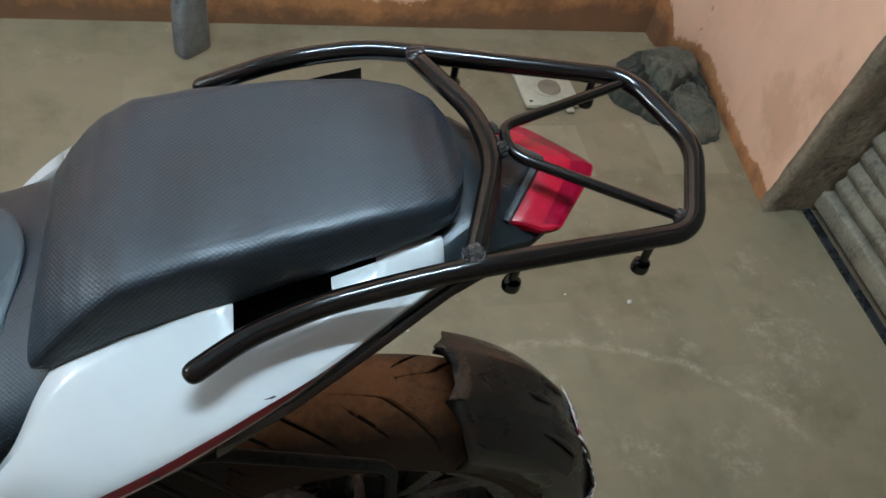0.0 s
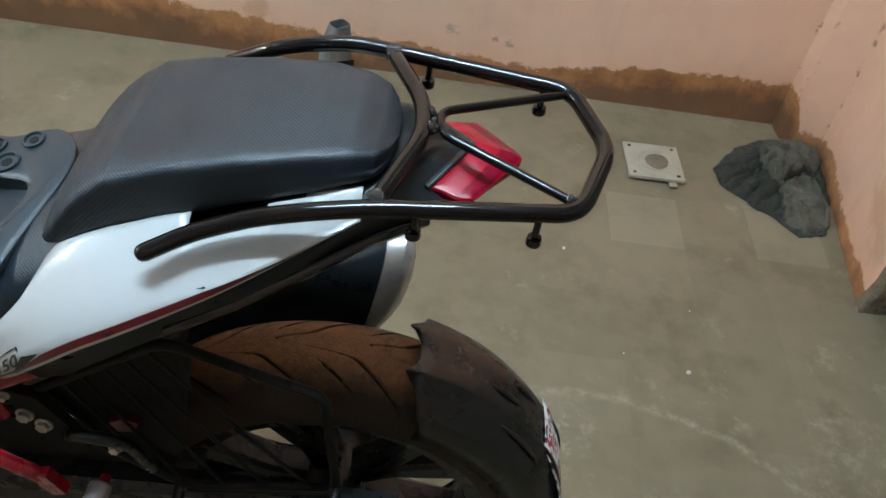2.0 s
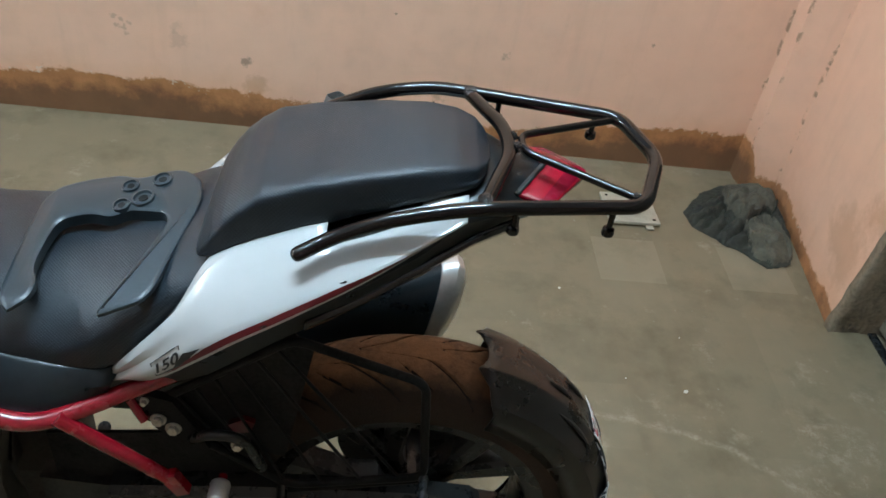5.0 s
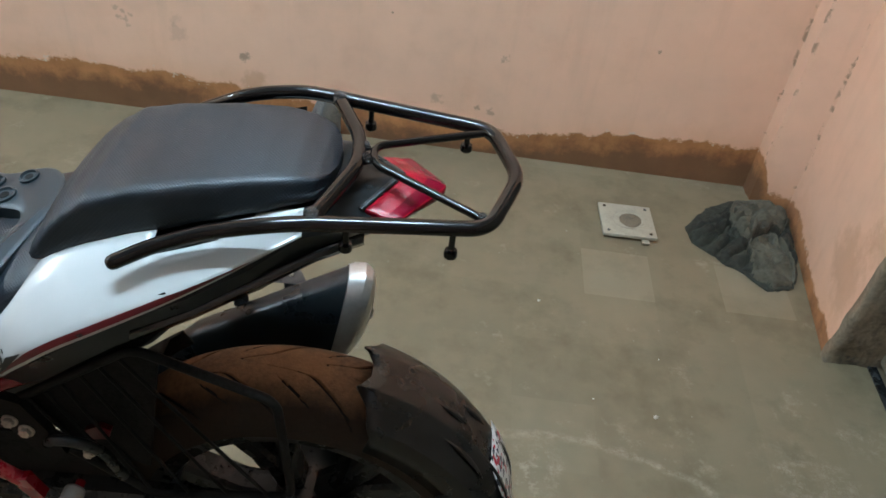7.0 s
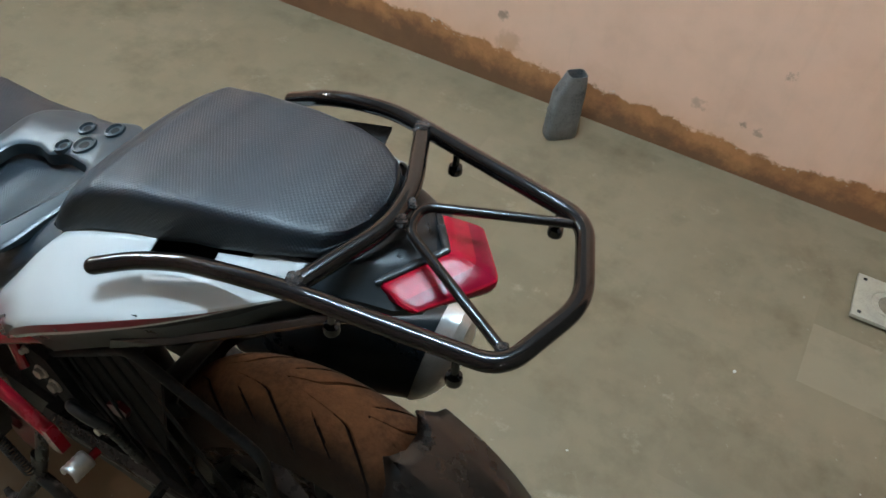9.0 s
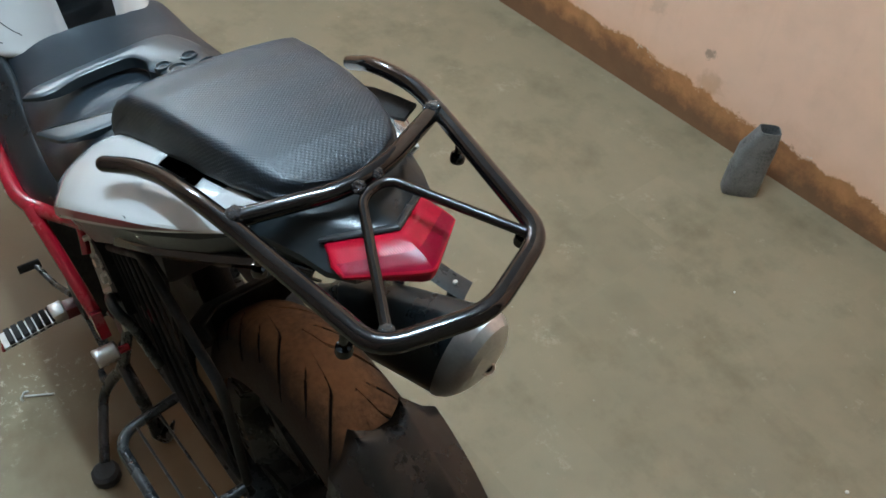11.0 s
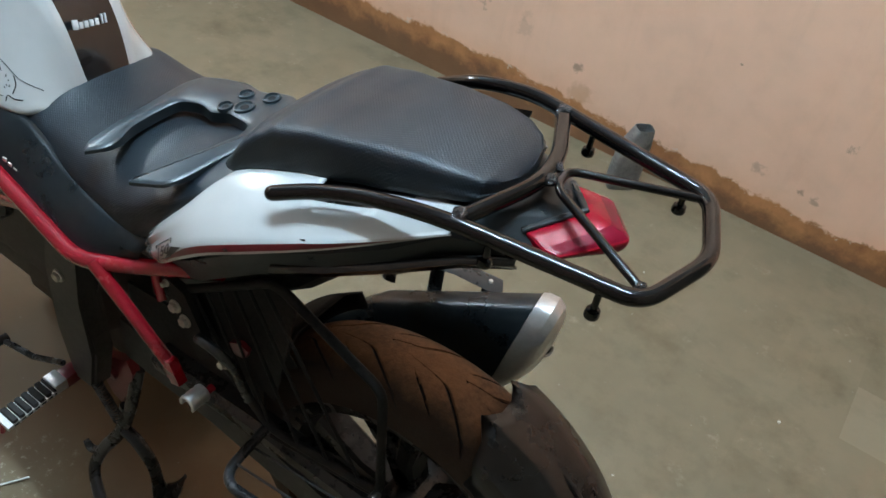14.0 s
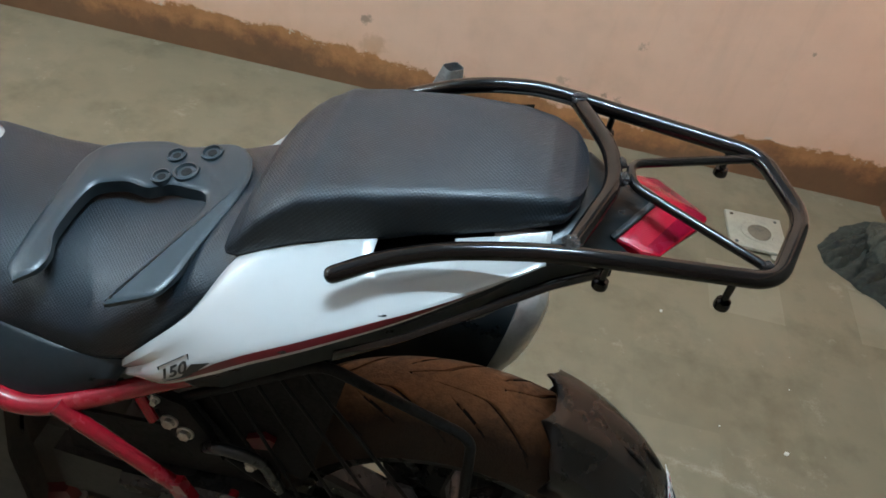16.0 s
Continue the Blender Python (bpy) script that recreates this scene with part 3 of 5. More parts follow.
for i in range(NR + 1):
    ring = []
    for j in range(NA):
        a = 2 * math.pi * j / NA
        c, sn = math.cos(a), math.sin(a)
        rad = reach[j] * (1 + 0.05 * noise.noise(Vector((c * 3, sn * 3, 4))) + 0.02 * noise.noise(Vector((c * 14, sn * 14, 9))))
        f = (i / NR)
        x, y = CX + c * rad * f, CY + sn * rad * f
        wx, wy = x + 0.012 * noise.noise(Vector((x * 22, y * 22, 1))), y + 0.012 * noise.noise(Vector((x * 22, y * 22, 6)))
        dome = max(0.0, 1 - f ** 2.6)
        z = 0.006 + 0.026 * dome + 0.016 * dome * noise.noise(Vector((x * 11, y * 11, 7)))
        for n, (poly, high, way, many, deep) in enumerate(LAYERS):
            d = inside(poly, wx, wy)
            if d > 0:
                cover[(i, j)] = n
            z -= 0.016 * dome * smoothstep(-0.012, -0.001, d) * (1 - smoothstep(-0.001, 0.002, d))
            on = smoothstep(-0.002, 0.003, d)
            if on > 0:
                u = wx * math.cos(radians(way)) + wy * math.sin(radians(way)) + 0.02 * noise.noise(Vector((wx * 9, wy * 9, way)))
                fold = abs(math.sin(u * many * math.pi)) ** 0.7 - 0.5
                z += on * dome ** 0.35 * (high * (0.6 + 0.4 * smoothstep(0.0, 0.04, d)) + deep * 3.6 * fold * smoothstep(-0.002, 0.012, d))
        z += 0.016 * dome * (max(0.0, 1 - 4 * abs(noise.noise(Vector((x * 13, y * 13, 3))))) - max(0.0, 1 - 6 * abs(noise.noise(Vector((x * 9, y * 9, 12)))))) + 0.008 * dome * max(0.0, 1 - 4 * abs(noise.noise(Vector((x * 34, y * 34, 5))))) + 0.004 * dome * noise.noise(Vector((x * 60, y * 60, 3)))
        ring.append(bm.verts.new((x, y, 0.002 if i == NR else max(0.003, 0.76 * z))))
    rows.append(ring)
for i, (a, b) in enumerate(zip(rows[1:], rows[2:])):
    for j in range(NA):
        f = bm.faces.new((a[j], a[(j + 1) % NA], b[(j + 1) % NA], b[j]))
        f.material_index = 1 if cover.get((i + 1, j), 0) in (3, 4) else 0
mid = rows[0][0]
for v in rows[0][1:]:
    bm.verts.remove(v)
for j in range(NA):
    bm.faces.new((mid, rows[1][j], rows[1][(j + 1) % NA]))
tagged(part("crumpled_cloth", bm, (CLOTH, DUSTY_CLOTH), angle=70), "crumpled dirty dark green cloth on the floor", "cloth")

# T-handled key on the floor
key = tagged(empty("hex_key", -0.585, 0.165, 0), "small grey steel T-handled key on the floor", "tool")
part("shaft", tube([(-0.601, 0.140, 0.004), (-0.572, 0.190, 0.004)], 0.0022, 8), ZINC, key)
part("handle", tube(rounded([(-0.609, 0.150, 0.004), (-0.612, 0.142, 0.004), (-0.598, 0.131, 0.004), (-0.592, 0.134, 0.004)], 0.004), 0.0022, 8), ZINC, key)

# scraps on the floor
for x, y, s, r in ((0.849, 0.989, 0.010, 20), (0.570, 1.345, 0.007, 70), (0.70, 1.02, 0.0035, 10), (0.10, 1.60, 0.005, 120), (0.88, 1.18, 0.003, 60), (0.32, 0.95, 0.004, 30)):
    bm = bmesh.new()
    pts = [(s * (0.7 + 0.5 * noise.noise(Vector((x * 9, y * 9, k)))) * math.cos(k * 0.9), s * (0.5 + 0.4 * noise.noise(Vector((x * 5, k, y)))) * math.sin(k * 0.9), 0) for k in range(7)]
    bm.faces.new([bm.verts.new(pose(x, y, 0.0005, 0, 0, r) @ Vector(p)) for p in pts])
    thicken(tagged(part("paper_scrap", bm, SCRAP), "small pale scrap of paper on the floor", "litter", "scraps on the floor"), 0.0015, 1.0)

# ---- the motorcycle ----
bike = tagged(empty("motorcycle", 0.115, YC, 0), "white, black and red motorcycle on its centre stand", "motorcycle")


def P(x, o, z, side=1):
    """A place on the motorcycle: x to the rear, o outwards on the left (side 1) or right (-1)."""
    return Vector((x, YC - side * o, z))


def hexagon_bolt(place, way, r, parent, mat=None, h=0.007):
    m = along(place, Vector(place) + Vector(way))
    bm = lathe([(r * 1.35, -0.001), (r * 1.35, 0.002), (r * 1.3, 0.0025)], 18, m)
    lathe([(r, 0.0025), (r, h), (r * 0.85, h + 0.001)], 6, m, bm)
    return part("bolt", bm, mat or ZINC, parent)


# luggage rack
RT = 0.0083
loop = rounded([P(-0.039, 0.146, 0.938), P(-0.004, 0.129, 0.951), P(0.045, 0.120, 0.969), P(0.100, 0.117, 0.984), P(0.150, 0.112, 0.992), P(0.328, 0.091, 0.997),
                P(0.356, 0.010, 1.009), P(0.323, -0.071, 1.014), P(0.140, -0.112, 1.006), P(0.100, -0.118, 1.005), P(0.055, -0.119, 0.997), P(0.020, -0.120, 0.986), P(-0.034, -0.133, 0.953)], 0.022, 8)
rack = part("luggage_rack", tube(loop, RT, 18), BLACK_TUBE, bike, "glossy dark-brown enamelled steel tube rack")
for q, w in ((loop[0], loop[0] - loop[1]), (loop[-1], loop[-1] - loop[-2])):
    part("end_plug", lathe([(RT * 0.99, -0.001), (RT * 0.95, 0.0025), (RT * 0.82, 0.0052), (RT * 0.58, 0.0072), (RT * 0.22, 0.0082)], 16, along(q, q + w)), BLACK_TUBE, rack)
cross = rounded([P(0.150, 0.111, 0.993), P(0.184, 0.020, 1.005), P(0.179, -0.028, 1.009), P(0.140, -0.111, 1.006)], 0.03, 8)
part("cross_tube", tube(cross, RT, 18), BLACK_TUBE, rack)
strut = rounded([P(0.323, 0.078, 0.998), P(0.200, 0.015, 1.006), P(0.196, -0.014, 1.009), P(0.320, -0.066, 1.013)], 0.018, 8)
part("strut", tube(strut, 0.0045, 14), BLACK_TUBE, rack)
for q, r in ((P(0.152, 0.105, 0.996), 0.0100), (P(0.143, -0.105, 1.009), 0.0100), (P(0.191, 0.011, 1.008), 0.0070), (P(0.188, -0.010, 1.010), 0.0060), (P(0.320, 0.077, 0.999), 0.0065), (P(0.318, -0.066, 1.014), 0.0070)):
    bm = bmesh.new()
    bmesh.ops.create_icosphere(bm, subdivisions=3, radius=r * 0.90)
    for v in bm.verts:
        v.co = q + v.co * (1 + 0.35 * noise.noise((q + v.co) * 330))
    part("weld", bm, WELD, rack, angle=80)
for x, o, z in ((0.186, 0.106, 0.959), (0.293, 0.096, 0.960), (0.180, -0.107, 0.973), (0.297, -0.080, 0.977)):
    part("rubber_stud", lathe([(0.0034, 0.034), (0.0034, 0.009), (0.0066, 0.008), (0.0074, 0.003), (0.0070, 0.0), (0.0035, -0.003)], 16, Matrix.Translation(P(x, o, z))), BLACK_TUBE, rack)
for side, lift in ((1, 0.0), (-1, 0.022)):
    bm = loft([[P(x, o, z, side) for o, z in ((0.070, za), (0.112, za + 0.002), (0.116, zb + lift), (0.070, zb + lift - 0.010))] for x, za, zb in ((-0.020, 0.888, 0.906), (0.0, 0.894, 0.914), (0.045, 0.910, 0.932), (0.068, 0.924, 0.940))])
    bmesh.ops.bevel(bm, geom=bm.edges[:], offset=0.003, segments=1, affect="EDGES")
    part("mounting_bracket", bm, ROD, rack, "black steel rack mounting bracket")
    for x, z in ((0.004, 0.914),):
        part("bracket_spacer", lathe([(0.005, -0.01), (0.005, 0.006), (0.0035, 0.007), (0.0035, 0.010)], 6, Matrix.Translation(P(x, 0.104, z + lift * 0.6, side))), DARK_METAL, rack)
    if side == -1:
        bm = loft([[P(x, o, z, side) for o, z in ((oa, zt - 0.020), (oa, zt - 0.024), (ob, zt - 0.012), (ob, zt - 0.008))] for x, zt, oa, ob in ((-0.006, 0.950, 0.116, 0.127), (0.025, 0.966, 0.104, 0.124), (0.070, 0.982, 0.098, 0.122), (0.100, 0.992, 0.106, 0.120))])
        part("bracket_plate", bm, ROD, rack)


# where the pillion seat's top meets its sides, as a share of the half width
CREASE = [(-0.158, 0.97), (-0.10, 0.965), (-0.02, 0.955), (0.04, 0.94), (0.10, 0.92), (0.161, 0.90)]


def seat_loft(table, x0, x1, steps, creased=False):
    rings = []
    for i in range(steps + 1):
        x = x0 + (x1 - x0) * i / steps
        w, b, t, crown, edge = lerp_table(table, x)
        if creased:
            cf = lerp_table(CREASE, x)[0]
            zc = t - 0.34 * edge
            half = [(0.0, b), (0.55, b), (0.90, b), (0.985, b + 0.004), (1.0, b + 0.012), (0.62 + 0.38 * cf, b + (zc - b) * 0.55), (cf + 0.25 * (1 - cf) + 0.012, zc - 0.010), (cf + 0.012, zc - 0.002), (cf - 0.030, zc + 0.004), (cf * 0.78, t - 0.06 * edge), (cf * 0.36, t + crown * 0.7), (0.0, t + crown)]
        else:
            half = [(0.0, b), (0.55, b), (0.90, b), (0.985, b + 0.006), (1.0, b + 0.016), (0.99, b + (t - edge - b) * 0.6), (0.978, t - edge - 0.005), (0.945, t - edge + 0.003), (0.84, t - edge * 0.5), (0.60, t - edge * 0.18), (0.32, t + crown * 0.7), (0.0, t + crown)]
        ring = [Vector((x, YC - w * f, z)) for f, z in half] + [Vector((x, YC + w * f, z)) for f, z in half[-2:0:-1]]
        rings.append(ring)
    if creased:
        for k, x in ((0, x0 - 0.0006), (-1, x1 + 0.0006)):
            mid = sum(rings[k], Vector()) / len(rings[k])
            rings.insert(0 if k == 0 else len(rings), [mid.lerp(q, 0.90) + Vector((x - q.x, 0, 0)) for q in rings[k]])
    return loft(rings)


# pillion seat: rows of x, half width, bottom, top, crown, drop at the edge
PILLION = [(-0.158, 0.099, 0.880, 0.898, 0.0, 0.020), (-0.156, 0.102, 0.878, 0.906, 0.0, 0.040), (-0.150, 0.104, 0.880, 0.918, 0.001, 0.058), (-0.138, 0.106, 0.884, 0.937, 0.001, 0.062), (-0.124, 0.106, 0.893, 0.952, 0.001, 0.050), (-0.110, 0.105, 0.902, 0.962, 0.001, 0.036),
           (-0.085, 0.102, 0.912, 0.977, 0.001, 0.026), (-0.03, 0.096, 0.930, 0.991, 0.001, 0.019), (0.04, 0.090, 0.953, 1.005, 0.001, 0.019), (0.09, 0.084, 0.967, 1.012, 0.001, 0.019), (0.122, 0.077, 0.977, 1.012, 0.001, 0.018), (0.145, 0.066, 0.979, 1.007, 0.0, 0.014), (0.157, 0.044, 0.982, 1.001, 0.0, 0.008), (0.161, 0.020, 0.984, 0.997, 0.0, 0.004)]
soften(part("pillion_seat", seat_loft(PILLION, -0.158, 0.161, 84, True), VINYL, bike, "black vinyl pillion seat with a fine woven grain", angle=80))

# rider seat
RIDER = [(-0.60, 0.100, 0.72, 0.800, 0.0, 0.02), (-0.53, 0.126, 0.72, 0.818, 0.0, 0.028), (-0.46, 0.138, 0.71, 0.812, 0.002, 0.04), (-0.38, 0.150, 0.71, 0.812, 0.003, 0.045), (-0.30, 0.156, 0.72, 0.822, 0.004, 0.045), (-0.23, 0.152, 0.75, 0.848, 0.003, 0.035), (-0.17, 0.132, 0.80, 0.876, 0.0, 0.025), (-0.11, 0.10, 0.86, 0.910, 0.0, 0.02)]
soften(part("rider_seat", seat_loft(RIDER, -0.60, -0.11, 50), VINYL, bike, "black vinyl rider seat with a fine woven grain", angle=80))

# side panels: top, ridge and bottom lines
TOP = [(-0.262, 0.140, 0.722), (-0.222, 0.152, 0.782), (-0.175, 0.142, 0.838), (-0.135, 0.100, 0.892), (-0.06, 0.080, 0.926), (0.02, 0.072, 0.949), (0.08, 0.067, 0.963), (0.137, 0.066, 0.974)]
RIDGE = [(-0.262, 0.143, 0.720), (-0.21, 0.166, 0.778), (-0.155, 0.170, 0.838), (-0.115, 0.166, 0.866), (-0.06, 0.158, 0.892), (0.02, 0.140, 0.918), (0.08, 0.118, 0.940), (0.138, 0.089, 0.960)]
BOT = [(-0.262, 0.142, 0.716), (-0.20, 0.172, 0.756), (-0.145, 0.186, 0.806), (-0.10, 0.187, 0.842), (-0.05, 0.178, 0.870), (0.02, 0.154, 0.903), (0.08, 0.124, 0.930), (0.138, 0.090, 0.956)]
NUM_K, NUM_G = (8.4, 12.2), (0.34, 0.72)
for side in (1, -1):
    t, r, b = (spline(line, 7) for line in (TOP, RIDGE, BOT))
    rings = []
    for u, v, w in zip(t, r, b):
        ring = [u + Vector((0, -0.004, -0.010)), u]
        ring += [u.lerp(v, f) + Vector((0, dy, dz)) for f, dy, dz in ((0.22, 0.003, 0.0085), (0.27, 0.004, 0.0085), (0.52, 0.006, 0.0050), (0.76, 0.004, 0.0028))]
        ring += [v + Vector((0, 0.001, 0.001))]
        ring += [v.lerp(w, k / 5) + Vector((0, 0.005, 0.001)) * math.sin(math.pi * k / 5) for k in (1, 2, 3, 4)]
        ring += [w, w + Vector((0, -0.006, -0.003))]
        rings.append([P(*q, side) for q in ring])
    bm = loft(rings, closed=False)
    cut = [f for f in bm.faces if -0.012 < f.calc_center_median().x < 0.086 and abs(f.calc_center_median().y - YC) < lerp_table([(q.x, q.y, q.z) for q in r], f.calc_center_median().x)[0] - 0.031]
    bmesh.ops.delete(bm, geom=cut, context="FACES")
    pan = part("side_panel", bm, WHITE, bike, "white plastic side panel with a red stripe", angle=24)
    pan.location.z = 0.0 if side == 1 else 0.008
    thicken(pan, 0.002, 0.0)
    # the stripe along the bottom line, with a thin pale line under it
    stripe = []
    for k in range(9, 47):
        v, w = r[k], b[k]
        wide = 0.0088 * min(1.0, (k - 9) / 7, (46 - k) / 12) / (w - v).length
        lo = 0.93
        stripe.append([P(*(v.lerp(w, g) + Vector((0, 0.005 * math.sin(math.pi * g) + 0.0020, 0.001 * math.sin(math.pi * g) + 0.0014))), side) for g in (max(0.0, lo - wide), lo - wide / 2, lo)])
    part("red_stripe", loft(stripe, closed=False), STRIPE, pan, "dark red decal stripe")
    # numerals in a thin frame by the front tip
    def on_panel(kk, g, lift=0.0020):
        i, f = int(kk), kk - int(kk)
        v, w = r[i].lerp(r[i + 1], f), b[i].lerp(b[i + 1], f)
        return P(*(v.lerp(w, g) + Vector((0, 0.005 * math.sin(math.pi * g) + lift, 0.0018))), side)

    font = bpy.data.curves.new("numerals", "FONT")
    font.body, font.size, font.shear, font.resolution_u = "150", 1.0, 0.25, 3
    font.offset = 0.025
    shown = bpy.data.objects.new("numerals", font)
    scene.collection.objects.link(shown)
    me = bpy.data.meshes.new_from_object(shown.evaluated_get(bpy.context.evaluated_depsgraph_get()))
    bpy.data.objects.remove(shown)
    bm = bmesh.new()
    bm.from_mesh(me)
    bpy.data.meshes.remove(me)
    xs = [v.co.x for v in bm.verts]
    ys = [v.co.y for v in bm.verts]
    for v in bm.verts:
        fx, fy = (v.co.x - min(xs)) / (max(xs) - min(xs)), (v.co.y - min(ys)) / (max(ys) - min(ys))
        fx = fx if side == 1 else 1 - fx
        v.co = on_panel(NUM_K[0] + (NUM_K[1] - NUM_K[0]) * fx, NUM_G[1] + (NUM_G[0] - NUM_G[1]) * fy)
    part("numerals", bm, DECAL, pan, "black number decal")
    k0, k1, g0, g1 = NUM_K[0] - 0.25, NUM_K[1] + 0.2, NUM_G[0] - 0.12, NUM_G[1] + 0.12
    ring = [on_panel(k0 + (k1 - k0) * q / 6, g0) for q in range(7)] + [on_panel(k1 - (k1 - k0) * q / 6, g1) for q in range(7)]
    part("numeral_frame", tube(ring, 0.0006, 6, closed=True), DECAL, pan, "thin black frame round the number")
    quad = []
    for kk, ga, gb in ((10.6, 0.86, 0.97), (12.0, 0.62, 0.92), (12.8, 0.50, 0.86), (13.8, 0.56, 0.74), (15.4, 0.62, 0.64)):
        i, f = int(kk), kk - int(kk)
        v, w = r[i].lerp(r[i + 1], f), b[i].lerp(b[i + 1], f)
        quad.append([P(*(v.lerp(w, g) + Vector((0, 0.005 * math.sin(math.pi * g) + 0.0020, 0.0018))), side) for g in (ga, gb)])
    part("decal_flash", loft(quad, closed=False), DECAL, pan, "black decal flash")
    # paint chips
    for kk, g, s in ((25.3, 0.86, 0.006), (34.0, 0.35, 0.0035)):
        i, f = int(kk), kk - int(kk)
        v, w = r[i].lerp(r[i + 1], f), b[i].lerp(b[i + 1], f)
        c = v.lerp(w, g) + Vector((0, 0.005 * math.sin(math.pi * g) + 0.0022, 0.0018))
        bm = bmesh.new()
        bm.faces.new([bm.verts.new(P(c.x + s * math.cos(a) * (1 + 0.5 * math.sin(5 * a)), c.y, c.z + 0.5 * s * math.sin(a) + 0.6 * s * math.cos(a), side)) for a in (2 * math.pi * q / 9 for q in range(9))])
        part("paint_chip", bm, DECAL, pan, "chip in the paint")


def tail_ring(x, wt, wm, wb, zb, zm, zt):
    half = [(0, zb), (wb * 0.7, zb), (wb, zb + 0.004), (wm, zm), (wm * 0.985, zm + 0.006), (wt, zt - 0.003), (wt * 0.8, zt), (0, zt + 0.002)]
    return [Vector((x, YC - f, z)) for f, z in half] + [Vector((x, YC + f, z)) for f, z in half[-2:0:-1]]


# tail body under the panels and seat
rings = [tail_ring(*row) for row in ((-0.24, 0.10, 0.135, 0.120, 0.668, 0.708, 0.76), (-0.14, 0.10, 0.176, 0.160, 0.752, 0.800, 0.85), (-0.05, 0.10, 0.174, 0.158, 0.822, 0.868, 0.895), (0.03, 0.095, 0.148, 0.130, 0.852, 0.900, 0.925), (0.09, 0.088, 0.119, 0.102, 0.880, 0.926, 0.950),
                                     (0.135, 0.078, 0.091, 0.078, 0.904, 0.952, 0.974), (0.165, 0.060, 0.080, 0.066, 0.918, 0.956, 0.984), (0.190, 0.040, 0.070, 0.055, 0.930, 0.955, 0.981), (0.215, 0.022, 0.062, 0.045, 0.938, 0.952, 0.979), (0.236, 0.008, 0.046, 0.03, 0.944, 0.952, 0.976))]
tail = part("tail_body", loft(rings), BLACK_PLASTIC, bike, "black plastic tail body", angle=28)
# glossy lower trims
for side in (1, -1):
    low = [[P(x, o, z + dz, side) for dz, o in ((0.010, o1), (0.0, o1 + 0.004), (-0.012, o1 - 0.006))] for x, o1, z in ((-0.03, 0.160, 0.845), (0.03, 0.137, 0.868), (0.09, 0.110, 0.894), (0.15, 0.082, 0.922), (0.20, 0.064, 0.940))]
    thicken(part("lower_trim", loft(low, closed=False), GLOSS_PLASTIC, tail, "glossy black lower trim"), 0.003)
# ribbed strips under the tail's edge, the floor's reflection put into their beige colour
for side in (1, -1):
    rings = []
    for k in range(61):
        f = k / 60
        q = Vector((0.006, 0.126, 0.858)).lerp(Vector((0.115, 0.088, 0.900)), f)
        w = 0.017 * min(1.0, 0.25 + f * 2.4, 0.45 + (1 - f) * 3) / 2
        h = 0.0012 * (k % 2)
        rings.append([P(q.x, q.y + o * w, q.z - o * w * 0.7 + z + h, side) for o, z in ((-1, -0.003), (-1, 0.001), (1, 0.001), (1, -0.003))])
    part("ribbed_strip", loft(rings), GRIME_AND_SHEEN, tail, "ribbed plastic strip with the floor's reflection painted beige", smooth=False)
# tail light: a chevron of red plastic round a black insert
NP = 9


def lens_rows():
    out = []
    for k in range(-NP, NP + 1):
        f = k / NP
        a = (f * f + 0.004) ** 0.5 - 0.02
        inner = Vector((0.233 - 0.038 * a, -0.051 * f, 0.987 - 0.016 * a))
        crest = Vector((0.260 - 0.040 * a, -0.058 * f, 0.986 - 0.017 * a))
        outer = Vector((0.283 - 0.046 * a, -0.060 * f, 0.979 - 0.010 * a))
        low = Vector((0.279 - 0.050 * a, -0.057 * f, 0.962 - 0.003 * a))
        back = Vector((0.222 - 0.030 * a, -0.050 * f, 0.954))
        out.append([Vector((q.x, YC + q.y, q.z)) for q in (inner, inner.lerp(crest, 0.5) + Vector((0, 0, 0.001)), crest, crest.lerp(outer, 0.5) + Vector((0.0015, 0, 0.001)), outer, outer.lerp(low, 0.5) + Vector((0.001, 0, 0)), low, back)])
    return out


bm = loft(lens_rows())
bm.faces.index_update()
for f in bm.faces:
    f.material_index = 1 if 2 <= f.index % 8 <= 6 else 0
bmesh.ops.recalc_face_normals(bm, faces=bm.faces)
bmesh.ops.bevel(bm, geom=[e for e in bm.edges if len(e.link_faces) == 2 and e.calc_face_angle(0) > 0.6], offset=0.0028, segments=2, affect="EDGES", profile=0.5)
light = part("tail_light", bm, (LENS, DEEP_LENS), bike, "crimson ribbed plastic tail light in an arrow shape", angle=24)
gasket = []
for k in range(-NP, NP + 1):
    f, a = k / NP, abs(k / NP)
    gasket.append(Vector((0.2305 - 0.038 * a, YC - 0.0525 * f, 0.9875 - 0.016 * a)))
part("gasket", tube(gasket, 0.0036, 8, flat=0.7), DARK_METAL, light, "black rubber gasket")

# rear wheel with a grooved tyre
WX, WZ, WR = 0.115, 0.345, 0.307
TURN_Y = Matrix.Translation((WX, YC, WZ)) @ Matrix.Rotation(radians(90), 4, "X")
BLOCKS, FINE, NV = 16, 72, 72
PITCH = 2 * math.pi / BLOCKS
bm = bmesh.new()
rows = []


def bow(a):
    """How far a groove runs round the tyre at the crosswise place a, in pitches."""
    return 0.60 * a + 0.25 * a * a - 0.35 * max(0.0, 0.24 - a) / 0.14


